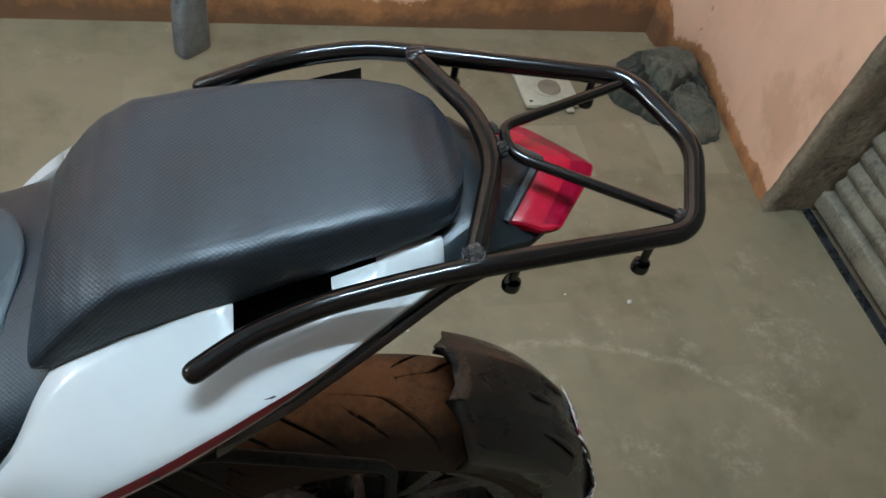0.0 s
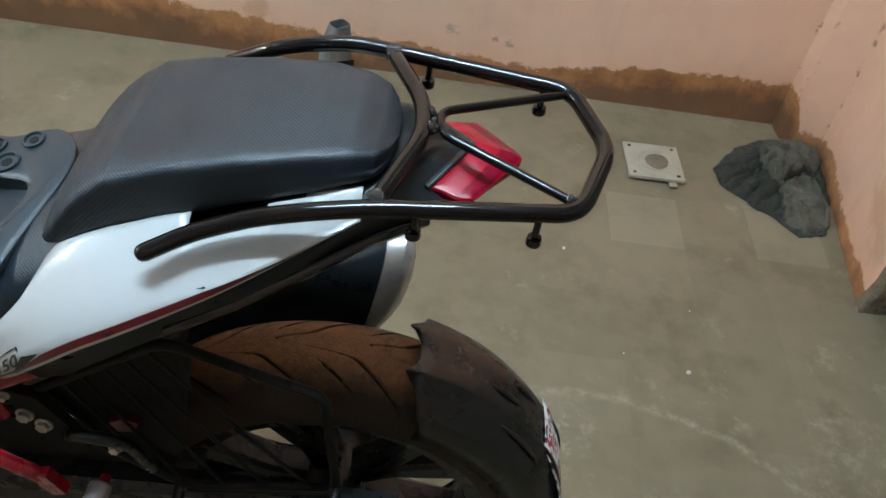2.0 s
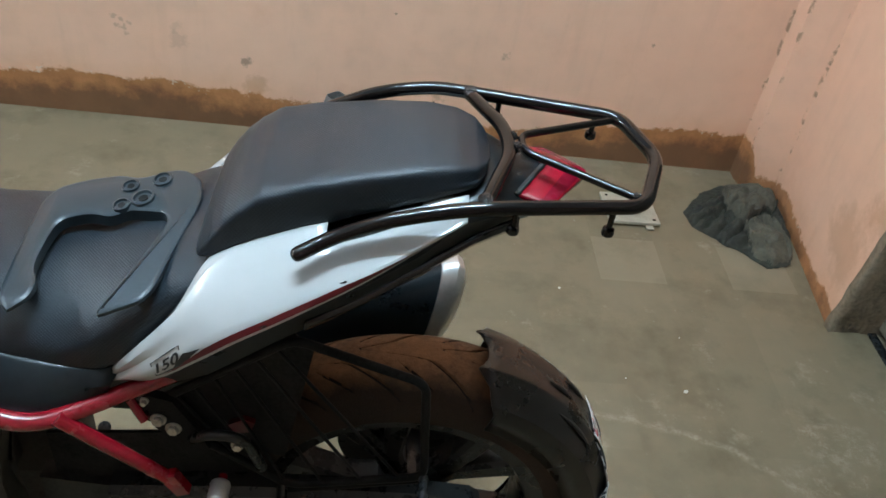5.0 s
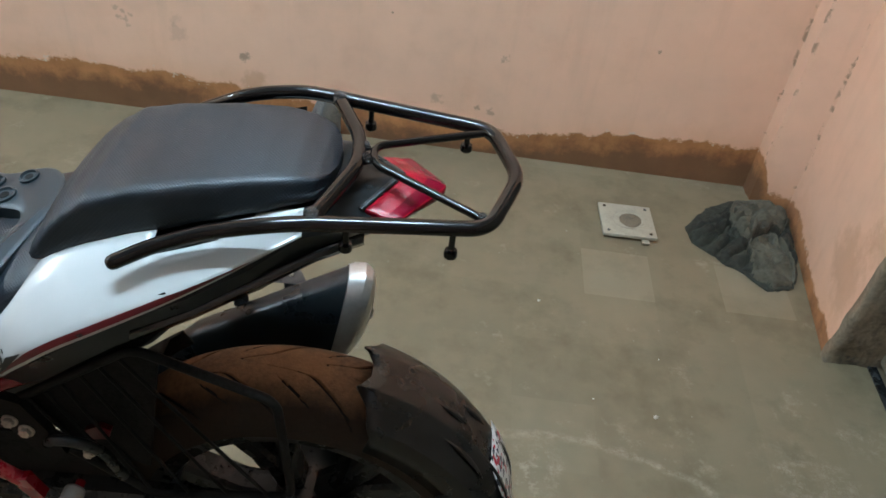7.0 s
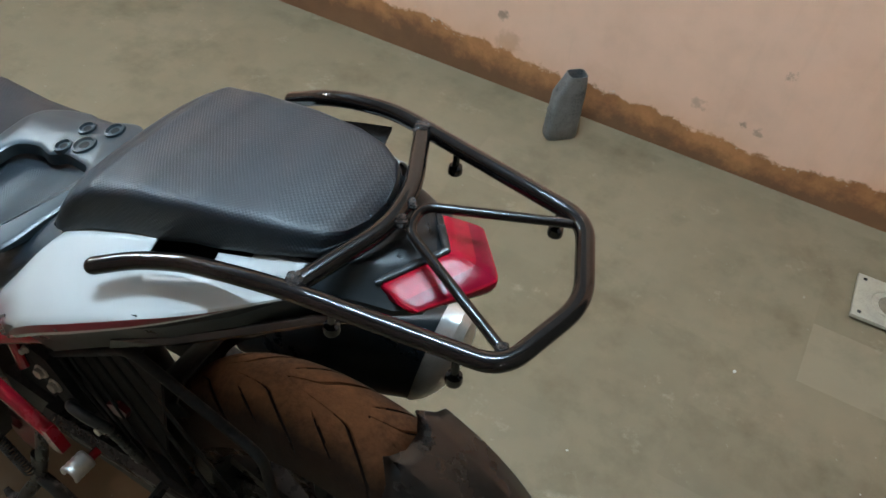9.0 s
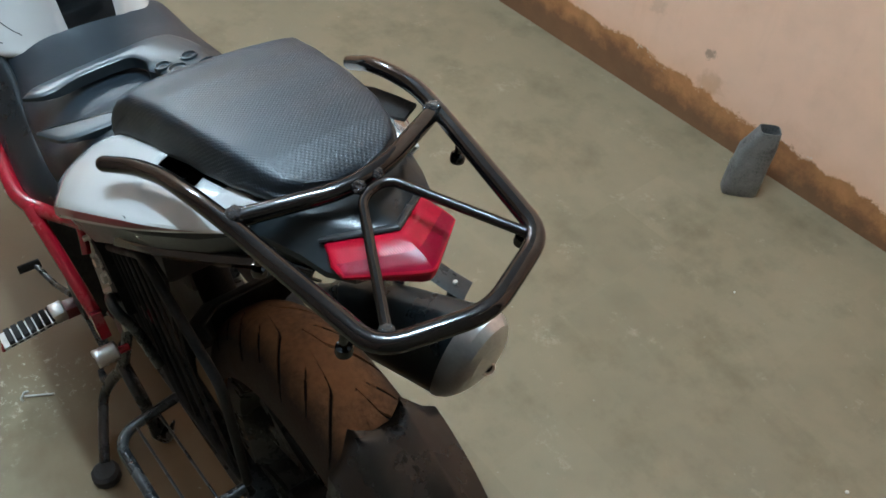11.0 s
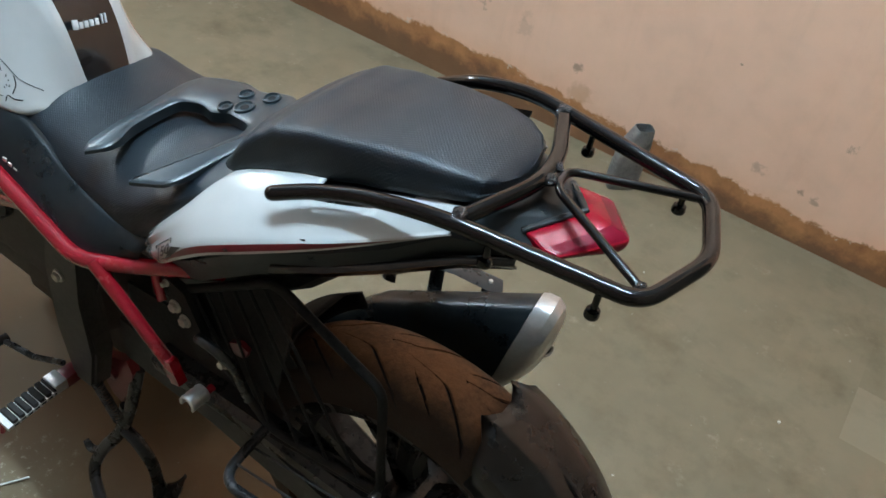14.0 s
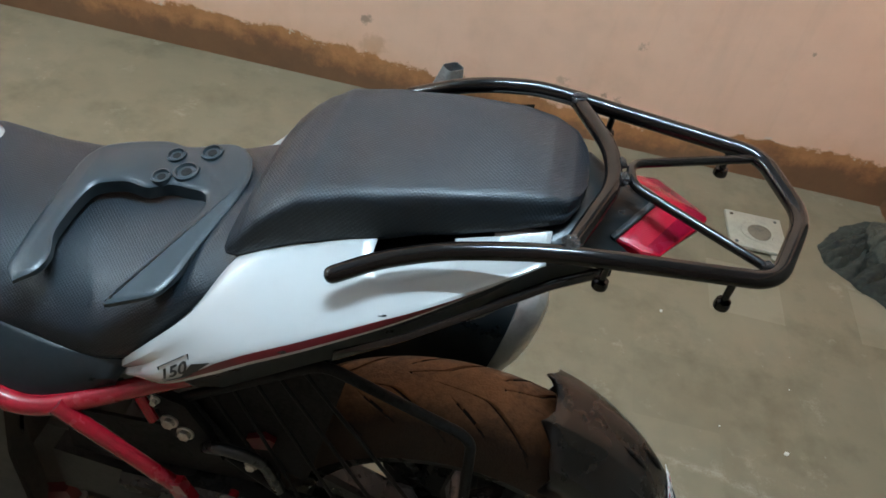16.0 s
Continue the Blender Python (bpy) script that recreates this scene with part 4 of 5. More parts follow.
def groove(c, a):
    """Depth of the tread groove at c pitches round and the crosswise place a."""
    for step, lo, hi, half in ((0.0, 0.10, 0.93, 0.038), (0.46, 0.36, 0.82, 0.027)):
        d = abs((c - step + 0.5) % 1.0 - 0.5)
        half *= min(1.0, 0.25 + 5 * (a - lo), 0.25 + 4 * (hi - a))
        if lo < a < hi and d < half:
            return min(1.0, (half - d) / (0.35 * half))
    return 0.0


for j in range(BLOCKS * FINE):
    ring = []
    for k in range(NV + 1):
        w = math.pi * k / NV
        v = -math.cos(w)
        v = math.copysign(abs(v) ** 0.85, v)
        c = j / FINE
        u = (c - bow(abs(v)) + (0.5 if v < 0 else 0.0) * smoothstep(0.0, 0.12, abs(v))) * PITCH
        r = WR - 0.078 + 0.078 * math.sin(w) ** 0.72
        r -= 0.0055 * groove(c, abs(v)) if 4 < k < NV - 4 else 0
        ring.append(bm.verts.new(TURN_Y @ Vector((r * math.cos(u), r * math.sin(u), 0.066 * v))))
    rows.append(ring)
for j in range(BLOCKS * FINE):
    a, b = rows[j], rows[(j + 1) % (BLOCKS * FINE)]
    for k in range(NV):
        f = bm.faces.new((a[k], a[k + 1], b[k + 1], b[k]))
        v = abs(math.cos(math.pi * (k + 0.5) / NV)) ** 0.85
        f.material_index = 1 if groove((j + 0.5) / FINE, v) > 0.3 else 0
wheel = part("rear_wheel", bm, (DUST, RUBBER), bike, "dusty brown tyre on a black alloy wheel", angle=80)
rim = lathe([(0.200, -0.052), (0.222, -0.056), (0.232, -0.056), (0.232, -0.046), (0.205, -0.030), (0.198, 0.0), (0.205, 0.030), (0.232, 0.046), (0.232, 0.056), (0.222, 0.056), (0.200, 0.052), (0.190, 0.030), (0.187, 0.0), (0.190, -0.030)], 72, TURN_Y)
bmesh.ops.delete(rim, geom=[f for f in rim.faces if len(f.verts) > 4], context="FACES")
part("rim", rim, DARK_METAL, wheel, "black alloy rim")
part("hub", lathe([(0.03, -0.075), (0.045, -0.07), (0.045, 0.07), (0.03, 0.075)], 28, TURN_Y), DARK_METAL, wheel)
for k in range(5):
    a0 = radians(36 + 72 * k)
    for da in (-0.20, 0.20):
        rings = []
        for f, w in ((0.0, 0.020), (0.35, 0.016), (1.0, 0.022)):
            r = 0.040 + 0.155 * f
            a = a0 + da * f * 1.2
            c, s = Vector((math.cos(a), math.sin(a), 0)), Vector((-math.sin(a), math.cos(a), 0))
            rings.append([TURN_Y @ (c * r + s * w * q + Vector((0, 0, h))) for q, h in ((-1, -0.018), (-1, 0.018), (-0.6, 0.024), (0.6, 0.024), (1, 0.018), (1, -0.018), (0.6, -0.024), (-0.6, -0.024))])
        part("spoke", loft(rings), DARK_METAL, wheel)
part("brake_disc", lathe([(0.050, -0.078), (0.112, -0.078), (0.112, -0.082), (0.050, -0.082)], 40, TURN_Y), DARK_METAL, wheel)
part("sprocket", lathe([(0.05, 0.076), (0.098, 0.078), (0.098, 0.084), (0.05, 0.086)], 40, TURN_Y), DARK_METAL, wheel)

# fender hugging the tyre's rear
rings = []
for k in range(31):
    f = k / 30
    ring = []
    for y, rr, lead in ((-0.079, 0.258, -0.06), (-0.081, 0.290, -0.05), (-0.076, 0.306, -0.02), (-0.056, 0.320, 0.0), (-0.036, 0.331, 0.05), (-0.030, 0.332, 0.035), (-0.012, 0.331, 0.01), (0.012, 0.331, 0.01), (0.030, 0.332, 0.035), (0.036, 0.331, 0.05), (0.056, 0.320, 0.0), (0.076, 0.306, -0.02), (0.081, 0.290, -0.05), (0.079, 0.258, -0.06)):
        rr += 0.105 * max(0.0, f - 0.55) ** 1.5
        a = radians(72) + lead * (1 - f) ** 8 * 1.3 - radians(112) * f
        ring.append(Vector((WX + rr * math.cos(a), YC + y, WZ + rr * math.sin(a))))
    rings.append(ring)
fender = thicken(part("rear_fender", loft(rings, closed=False), FENDER, bike, "dusty black plastic tyre hugger", angle=22), 0.003)
for o, a0, a1 in ((0.004, 54, 44), (-0.022, 47, 36), (0.048, 50, 34), (0.030, 38, 14), (-0.034, 30, 8)):
    crest = []
    for k in range(10):
        a = radians(a0 + (a1 - a0) * k / 9)
        rr = (0.3305 if abs(o) < 0.04 else 0.324) + 0.0025 * math.sin(math.pi * k / 9)
        crest.append(Vector((WX + rr * math.cos(a), YC - o * (1 + 0.15 * k / 9), WZ + rr * math.sin(a))))
    part("fender_ridge", tube(crest, 0.0042, 8, flat=0.6, radii=[0.0008 + 0.0036 * math.sin(math.pi * min(1, (k + 0.2) / 9.4)) for k in range(10)]), FENDER, fender)
rings = []
for k in range(14):
    f = 0.35 + 0.62 * k / 13
    a = radians(72) - radians(112) * f
    up = 0.105 * max(0.0, f - 0.55) ** 1.5 + 0.0030
    edge = 0.030 + 0.044 * min(1.0, k / 5)
    rings.append([Vector((WX + rr * math.cos(a), YC + y, WZ + rr * math.sin(a))) for y, rr in ((-edge - (0.008 if edge > 0.06 else 0.001), up + (0.302 if edge > 0.06 else 0.328)), (-edge, up + (0.322 if edge > 0.06 else 0.329)), (-min(edge, 0.050), up + 0.327), (-0.022, up + 0.330), (0.022, up + 0.330), (0.050, up + 0.327))])
thicken(part("sticker", loft(rings, closed=False), PRINT, fender, "white sticker with jumbled red and black print"), 0.0008, 1.0)

# inner fender ahead of the tyre, under the tail
rings = []
for k in range(16):
    a = radians(127 + 49 * k / 15)
    rings.append([Vector((WX + rr * math.cos(a), YC + y, WZ + rr * math.sin(a))) for y, rr in ((-0.078, 0.295), (-0.080, 0.322), (-0.05, 0.338), (0.05, 0.338), (0.080, 0.322), (0.078, 0.295))])
thicken(part("inner_fender", loft(rings, closed=False), MATT, bike, "black plastic inner fender", angle=40), 0.004)
part("battery_box", box(-0.52, -0.16, YC - 0.088, YC + 0.088, 0.605, 0.745, 0.012), SOOT, bike, "black box under the seat")
part("undertray", loft([[Vector((x, YC + y, z)) for y, z in ((-w, zb + 0.02), (-w * 0.7, zb), (w * 0.7, zb), (w, zb + 0.02), (w, zt), (-w, zt))] for x, w, zb, zt in ((-0.20, 0.085, 0.640, 0.730), (-0.13, 0.085, 0.668, 0.765), (-0.06, 0.080, 0.722, 0.815), (0.0, 0.070, 0.790, 0.845), (0.05, 0.050, 0.840, 0.870))]), MATT, bike, "black plastic undertray", angle=40)
part("seat_rail", tube([P(-0.25, 0.10, 0.705), P(-0.1, 0.10, 0.80), P(0.08, 0.075, 0.90)], 0.011, 12), DARK_METAL, bike)
part("seat_rail", tube([P(-0.25, -0.10, 0.705), P(-0.1, -0.10, 0.80), P(0.08, -0.075, 0.90)], 0.011, 12), DARK_METAL, bike)

# exhaust on the right
EA = Vector((0.24, 0.030, 0.118)).normalized()
EU = (Vector((0, 0, 1)) - EA * EA.z).normalized()
ES = EA.cross(EU)
EC = Vector((0.130, 0.640, 0.557))


def exhaust_ring(d, half_w, half_h, shear=0.0, n=32, power=3.2):
    out = []
    for j in range(n):
        a = 2 * math.pi * j / n
        c, s = math.cos(a), math.sin(a)
        w, h = math.copysign(abs(c) ** (2 / power), c) * half_w, math.copysign(abs(s) ** (2 / power), s) * half_h
        w *= 1 - 0.28 * max(0.0, s)
        out.append(EC + EA * (d + shear * h) + ES * w + EU * h)
    return out


muffler = part("exhaust", loft([exhaust_ring(*row) for row in ((-0.36, 0.018, 0.018), (-0.31, 0.026, 0.030), (-0.27, 0.036, 0.050), (-0.22, 0.043, 0.066), (-0.10, 0.046, 0.074, 0.35), (0.0, 0.048, 0.081, 0.72))]), BLACK_PLASTIC, bike, "black exhaust silencer with a silver end cap", angle=40)
cap = part("end_cap", loft([exhaust_ring(*row) for row in ((0.001, 0.0492, 0.0825, 0.72), (0.012, 0.0495, 0.0825, 0.72), (0.030, 0.0465, 0.076, 0.74), (0.046, 0.040, 0.062, 0.74), (0.056, 0.031, 0.046, 0.72), (0.061, 0.018, 0.026, 0.70), (0.0625, 0.006, 0.009, 0.70))]), SILVER, muffler, "silver exhaust end cap", angle=24)
EN = Vector((0.86, -0.34, 0.30)).normalized()
out_at = Vector((0.1815, 0.6430, 0.5715))
part("outlet_rim", lathe([(0.0115, -0.016), (0.0110, 0.0030), (0.0090, 0.0042), (0.0076, 0.0034), (0.0072, -0.004)], 24, along(out_at, out_at + EN)), SILVER, cap)
part("outlet", lathe([(0.0075, -0.006), (0.0075, 0.0010), (0.001, 0.0010)], 20, along(out_at, out_at + EN)), DARK_METAL, cap, "dark exhaust outlet")
hang = part("exhaust_hanger", tube([(-0.15, 0.590, 0.612), (-0.08, 0.640, 0.606), (-0.01, 0.676, 0.594), (0.035, 0.698, 0.576), (0.060, 0.712, 0.566)], 0.020, 10, flat=0.16), DARK_METAL, bike, "black steel exhaust hanger")
part("hanger_arm", tube([(-0.12, 0.53, 0.78), (-0.10, 0.57, 0.68), (-0.09, 0.625, 0.608)], 0.016, 10, flat=0.5), DARK_METAL, hang)
for hx, hy, hz in ((0.042, 0.702, 0.572), (-0.035, 0.664, 0.596), (-0.10, 0.628, 0.606)):
    part("hanger_leg", tube([(hx, hy, hz), (hx + 0.006, hy - 0.012, hz - 0.055)], 0.013, 8, flat=0.4), DARK_METAL, hang)
part("hanger_bolt", lathe([(0.004, 0.0), (0.004, 0.005), (0.003, 0.006)], 6, Matrix.Translation((0.043, 0.701, 0.575))), ZINC, hang)

# fuel tank
rings = []
for x, lw, lz, sw, sz, tz in ((-0.490, 0.100, 0.786, 0.048, 0.792, 0.794), (-0.500, 0.108, 0.796, 0.051, 0.820, 0.824), (-0.510, 0.130, 0.793, 0.054, 0.862, 0.868), (-0.535, 0.140, 0.793, 0.057, 0.914, 0.922), (-0.58, 0.152, 0.80, 0.066, 0.945, 0.956), (-0.66, 0.168, 0.80, 0.085, 0.970, 0.986), (-0.78, 0.180, 0.80, 0.105, 0.982, 1.004), (-0.92, 0.165, 0.81, 0.100, 0.965, 0.995), (-1.0, 0.11, 0.83, 0.07, 0.93, 0.955)):
    st = min(0.047, sw * 0.86)
    half = [(0, 0.78), (lw * 0.9, lz - 0.010), (lw, lz), (lw * 0.98, lz + 0.010), (lw * 0.5 + sw * 0.52, lz * 0.5 + sz * 0.5), (sw * 1.06, sz - 0.008), (sw, sz), (st + 0.001, tz - 0.0022), (st, tz - 0.002), (0, tz)]
    rings.append([Vector((x, YC - f, z)) for f, z in half] + [Vector((x, YC + f * (0.74 if z < sz - 0.01 else 0.96), z)) for f, z in half[-2:0:-1]])
tank_bm = loft(rings)
for f in tank_bm.faces:
    c = f.calc_center_median()
    if abs(c.y - YC) < 0.032 and c.z > 0.784:
        f.material_index = 1
tank = soften(part("fuel_tank", tank_bm, (WHITE, GLOSS_PLASTIC), bike, "white fuel tank with a glossy black centre stripe", angle=50), 2)
# a row of small bars in place of the maker's name
MD, TN = Vector((-0.0064, 0.070, -0.0100)).normalized(), Vector((0.907, 0, 0.42))
for k, (high, wide) in enumerate(((0.013, 0.0085), (0.009, 0.0065), (0.009, 0.0065), (0.009, 0.0065), (0.009, 0.0065), (0.013, 0.0030), (0.013, 0.0030))):
    at = Vector((-0.5125, 0.411, 0.8905)) + MD * (0.0042 + (0.0088 * k if k < 5 else 0.0445 + 0.0060 * (k - 5))) + TN * 0.0035
    turn = Matrix((MD, TN.cross(MD), TN)).transposed().to_4x4()
    part("maker_mark", box(-wide / 2, wide / 2, -0.0045, high - 0.0045, -0.002, 0.0010, 0.0006, m=Matrix.Translation(at) @ turn @ Matrix.Rotation(radians(-8), 4, "Z")), MARK, tank, "pale silver bar on the stripe")
# line emblem drawn on the tank's side
EMBLEM_AT, EMBLEM_X, EMBLEM_Y = Vector((-0.5576, 0.3219, 0.8340)), Vector((0.660, 0.480, 0.296)), Vector((-0.321, 0.282, 0.630))
bpy.context.view_layer.update()
skin = tank.evaluated_get(bpy.context.evaluated_depsgraph_get())
draw = random.Random(5)
strokes = [spline([(x, y, 0) for x, y in line], 4) for line in (((-34, 26), (-22, 37), (-12, 38), (6, 25), (18, 10), (25, 0), (34, -10), (52, -20), (76, -30)), ((-34, 2), (-24, -4), (-20, -18), (-8, -31), (4, -37)), ((-34, 12), (-26, 9), (-18, 12)), ((8, -46), (12, -36), (22, -43), (36, -45)), ((24, -2), (26, -18), (20, -34)))]
for k in range(34):
    x, y = draw.uniform(-24, 20), draw.uniform(-24, 26)
    if x + y < 24:
        strokes.append([Vector((x, y, 0)), Vector((x + draw.uniform(-2, 2), y - draw.uniform(2, 7), 0))])
for line in strokes:
    path = []
    for q in line:
        ok, place, normal, _ = skin.closest_point_on_mesh(EMBLEM_AT + 0.001 * (EMBLEM_X * q.x * 1.0 + EMBLEM_Y * (q.y - 0.2 * q.x) * 1.0))
        path.append(place + normal * 0.0004)
    part("emblem_line", tube(path, 0.00075, 6), DECAL, tank, "thin black emblem line")

# black cover between tank, seat and frame
for side in (1, -0.6):
    a = spline([(-0.66, 0.160, 0.800), (-0.52, 0.136, 0.790), (-0.42, 0.146, 0.760), (-0.32, 0.158, 0.748), (-0.245, 0.150, 0.742)], 5)
    b = spline([(-0.66, 0.178, 0.745), (-0.52, 0.180, 0.722), (-0.42, 0.186, 0.705), (-0.33, 0.186, 0.695), (-0.262, 0.160, 0.705)], 5)
    rings = [[P(*(u + Vector((0, -0.01, 0.004))), side), P(*u, side), P(*(u.lerp(v, 0.5) + Vector((0, 0.006, 0.004))), side), P(*v, side), P(*(v + Vector((0, -0.02, -0.01))), side)] for u, v in zip(a, b)]
    cover_part = thicken(part("frame_cover", loft(rings, closed=False), BLACK_PLASTIC, bike, "black plastic frame cover"), 0.003)
    for k in range(6):
        q = a[8].lerp(b[8], 0.55) + Vector((-0.05 + 0.011 * k, 0.006, 0.006 - 0.003 * k))
        part("vent_dot", box(-0.004, 0.004, -0.0015, 0.0015, -0.003, 0.003, 0.001, m=Matrix.Translation(P(*q, side))), ZINC, cover_part)

# trellis frame
for side in (1, -0.5):
    fr = part("frame", tube(rounded([P(-0.95, 0.10, 0.80, side), P(-0.70, 0.165, 0.778, side), P(-0.552, 0.180, 0.735, side), P(-0.335, 0.198, 0.690, side), P(-0.262, 0.160, 0.700, side), P(-0.15, 0.120, 0.735, side)], 0.03), 0.0115, 14), RED, bike, "glossy red tubular steel frame")
    if side != 1:
        continue
    part("frame_tube", tube([P(-0.310, 0.192, 0.700, side), P(-0.197, 0.180, 0.578, side)], 0.0095, 12), RED, fr)
    part("frame_bracket", loft([[P(x, o, z, side) for x, z in ((x0 - 0.010, z0), (x0 + 0.010, z0 + 0.006), (x0 + 0.026, z0 - 0.030), (x0 + 0.010, z0 - 0.036))] for o, x0, z0 in ((0.174, -0.197, 0.585), (0.188, -0.197, 0.585))]), RED, fr)
    part("frame_tube", tube([P(-0.90, 0.11, 0.62, side), P(-0.62, 0.176, 0.630, side), P(-0.455, 0.182, 0.702, side)], 0.0095, 12), RED, fr)
    part("frame_tube", tube([P(-0.66, 0.172, 0.765, side), P(-0.60, 0.176, 0.640, side)], 0.008, 12), RED, fr)
    part("frame_tube", tube([P(-0.245, 0.150, 0.705, side), P(-0.222, 0.160, 0.665, side)], 0.006, 10), RED, fr)

# pillion peg hanger, bolts and peg
bm = loft([[P(x, o, z) for x, z in ((-0.225, 0.700), (-0.190, 0.690), (-0.165, 0.640), (-0.150, 0.600), (-0.172, 0.575), (-0.215, 0.640))] for o in (0.138, 0.150)])
hanger = part("peg_hanger", bm, ROD, bike, "black steel peg hanger", smooth=False)
hexagon_bolt(P(-0.209, 0.150, 0.656), (0, -1, 0.1), 0.0075, hanger)
hexagon_bolt(P(-0.192, 0.150, 0.640), (0, -1, 0.1), 0.0075, hanger)
hexagon_bolt(P(-0.112, 0.160, 0.627), (0, -1, 0.1), 0.006, hanger)
hexagon_bolt(P(-0.222, 0.150, 0.690), (0, -1, 0.1), 0.004, hanger)
part("guard_stay", tube(rounded([P(-0.170, 0.150, 0.620), P(-0.150, 0.165, 0.650), P(-0.118, 0.168, 0.655), P(-0.100, 0.155, 0.625), P(-0.085, 0.145, 0.56)], 0.02), 0.007, 12), DARK_METAL, hanger)
rings = []
for k in range(9):
    o = 0.180 + 0.030 * k / 8
    r = 0.0135 * (1.0 if k % 2 else 0.93)
    rings.append([P(-0.132 + r * math.cos(a), o, 0.571 + r * math.sin(a)) for a in (math.pi * (-0.15 + 1.3 * j / 12) for j in range(13))])
thicken(part("pillion_peg", loft(rings, closed=False), SILVER, hanger, "folded silver pillion footpeg"), 0.004)
part("peg_core", tube([P(-0.132, 0.165, 0.566), P(-0.132, 0.204, 0.566)], 0.006, 10), RED, hanger)

part("frame_tab", loft([[P(x, o, z) for x, z in ((-0.128, 0.634), (-0.108, 0.646), (-0.094, 0.640), (-0.100, 0.622), (-0.120, 0.618))] for o in (0.128, 0.136)]), STRIPE, hanger, "red steel tab", smooth=False)

# wheel guard of black rods on the left
GO = 0.136
corner = [(-0.240, 0.653), (-0.045, 0.800), (0.116, 0.738), (0.132, 0.548), (-0.052, 0.512), (-0.16, 0.60)]
guard = part("wheel_guard", tube(rounded([P(x, GO, z) for x, z in corner + corner[:1]], 0.02), 0.0060, 12), ROD, bike, "black steel rod guard beside the wheel")
for k in range(7):
    f = (k + 0.6) / 7.4
    top = Vector((-0.235, 0, 0.665)).lerp(Vector((-0.045, 0, 0.797)), f)
    low = Vector((-0.16, 0, 0.60)).lerp(Vector((-0.052, 0, 0.512)), min(1, f * 2)) if f < 0.5 else Vector((-0.052, 0, 0.512)).lerp(Vector((0.138, 0, 0.555)), (f - 0.5) * 2)
    part("guard_rod", tube([P(top.x, GO, top.z), P(low.x, GO, low.z)], 0.0024, 8), ROD, guard)
# two black sheets added in place of the deep shade behind the rods
part("guard_shade_sheet", loft([[P(x, o, z) for x, z in ((-0.215, 0.660), (-0.055, 0.782), (-0.022, 0.772), (-0.040, 0.665), (-0.058, 0.560), (-0.135, 0.588))] for o in (0.122, 0.126)]), MATT, guard, "dull black sheet added for the shade behind the rods", smooth=False)
part("inner_shade_sheet", loft([[P(x, o, z) for x, z in ((-0.38, 0.44), (-0.10, 0.44), (-0.10, 0.585), (-0.24, 0.565), (-0.38, 0.55))] for o in (0.098, 0.103)]), MATT, guard, smooth=False)
part("guard_rail", tube([P(-0.052, GO, 0.500), P(0.138, GO, 0.542)], 0.005, 8), ROD, guard)
step = rounded([P(-0.060, 0.140, 0.512), P(-0.052, 0.232, 0.508), P(0.125, 0.232, 0.540), P(0.132, 0.140, 0.552)], 0.035, 8)
foot = part("step_loop", tube(step, 0.0072, 12), DARK_METAL, guard, "black steel foot step loop")
for o in (0.172, 0.204):
    part("step_rod", tube([P(-0.055, o, 0.511), P(0.128, o, 0.543)], 0.0018, 8), DARK_METAL, guard)

# swing arm and chain cover
for side in (1, -1):
    part("swing_arm", loft([[P(x, o, z, side) for o, z in ((0.085, zc - h), (0.115, zc - h), (0.115, zc + h), (0.085, zc + h))] for x, zc, h in ((-0.40, 0.42, 0.045), (-0.2, 0.405, 0.036), (0.06, 0.36, 0.026), (0.16, 0.345, 0.022))]), SOOT, bike, "black swing arm", angle=30)
bm = loft([[P(x, o, z) for o, z in ((0.100, zc - 0.012), (0.134, zc - 0.016), (0.138, zc + 0.010), (0.128, zc + 0.020), (0.104, zc + 0.020))] for x, zc in ((-0.30, 0.455), (-0.10, 0.470), (0.12, 0.475), (0.205, 0.468), (0.222, 0.452))])
part("chain_cover", bm, DARK_METAL, bike, "black chain cover", angle=25)
part("shock_absorber", tube([(-0.30, YC, 0.66), (-0.19, YC, 0.42)], 0.028, 20), ROD, bike, "black rear shock absorber")

# engine and pivot
engine = part("engine", box(-0.92, -0.50, YC - 0.085, YC + 0.115, 0.30, 0.66, 0.03), SOOT, bike, "dark engine block")
part("engine_side", box(-1.10, -0.56, YC - 0.098, YC + 0.13, 0.37, 0.735, 0.03), SOOT, engine)
part("engine_cover", lathe([(0.075, 0.0), (0.075, 0.02), (0.06, 0.035), (0.02, 0.04)], 32, along(P(-0.74, 0.094, 0.55), P(-0.74, 0.3, 0.55))), DARK_METAL, engine)
bm = loft([[P(x, o, z) for x, z in ((-0.455, 0.690), (-0.385, 0.680), (-0.425, 0.520), (-0.410, 0.400), (-0.435, 0.300), (-0.485, 0.300), (-0.500, 0.420), (-0.485, 0.560))] for o in (0.125, 0.165)])
bmesh.ops.bevel(bm, geom=bm.edges[:], offset=0.006, segments=2, affect="EDGES")
pivot = part("pivot_plate", bm, SOOT, bike, "black frame pivot plate", angle=30)
hexagon_bolt(P(-0.452, 0.166, 0.560), (0, -1, 0), 0.008, pivot)
part("pivot_boss", lathe([(0.026, 0.0), (0.026, 0.010), (0.012, 0.014)], 24, along(P(-0.46, 0.115, 0.30), P(-0.46, 0.2, 0.28))), STRIPE, pivot, "dark red cover under the pivot")
part("header_pipe", tube(spline([(-0.80, 0.52, 0.29), (-0.62, 0.53, 0.31), (-0.45, 0.54, 0.33)], 6), 0.040, 16), SOOT, engine, "sooty exhaust header pipe")
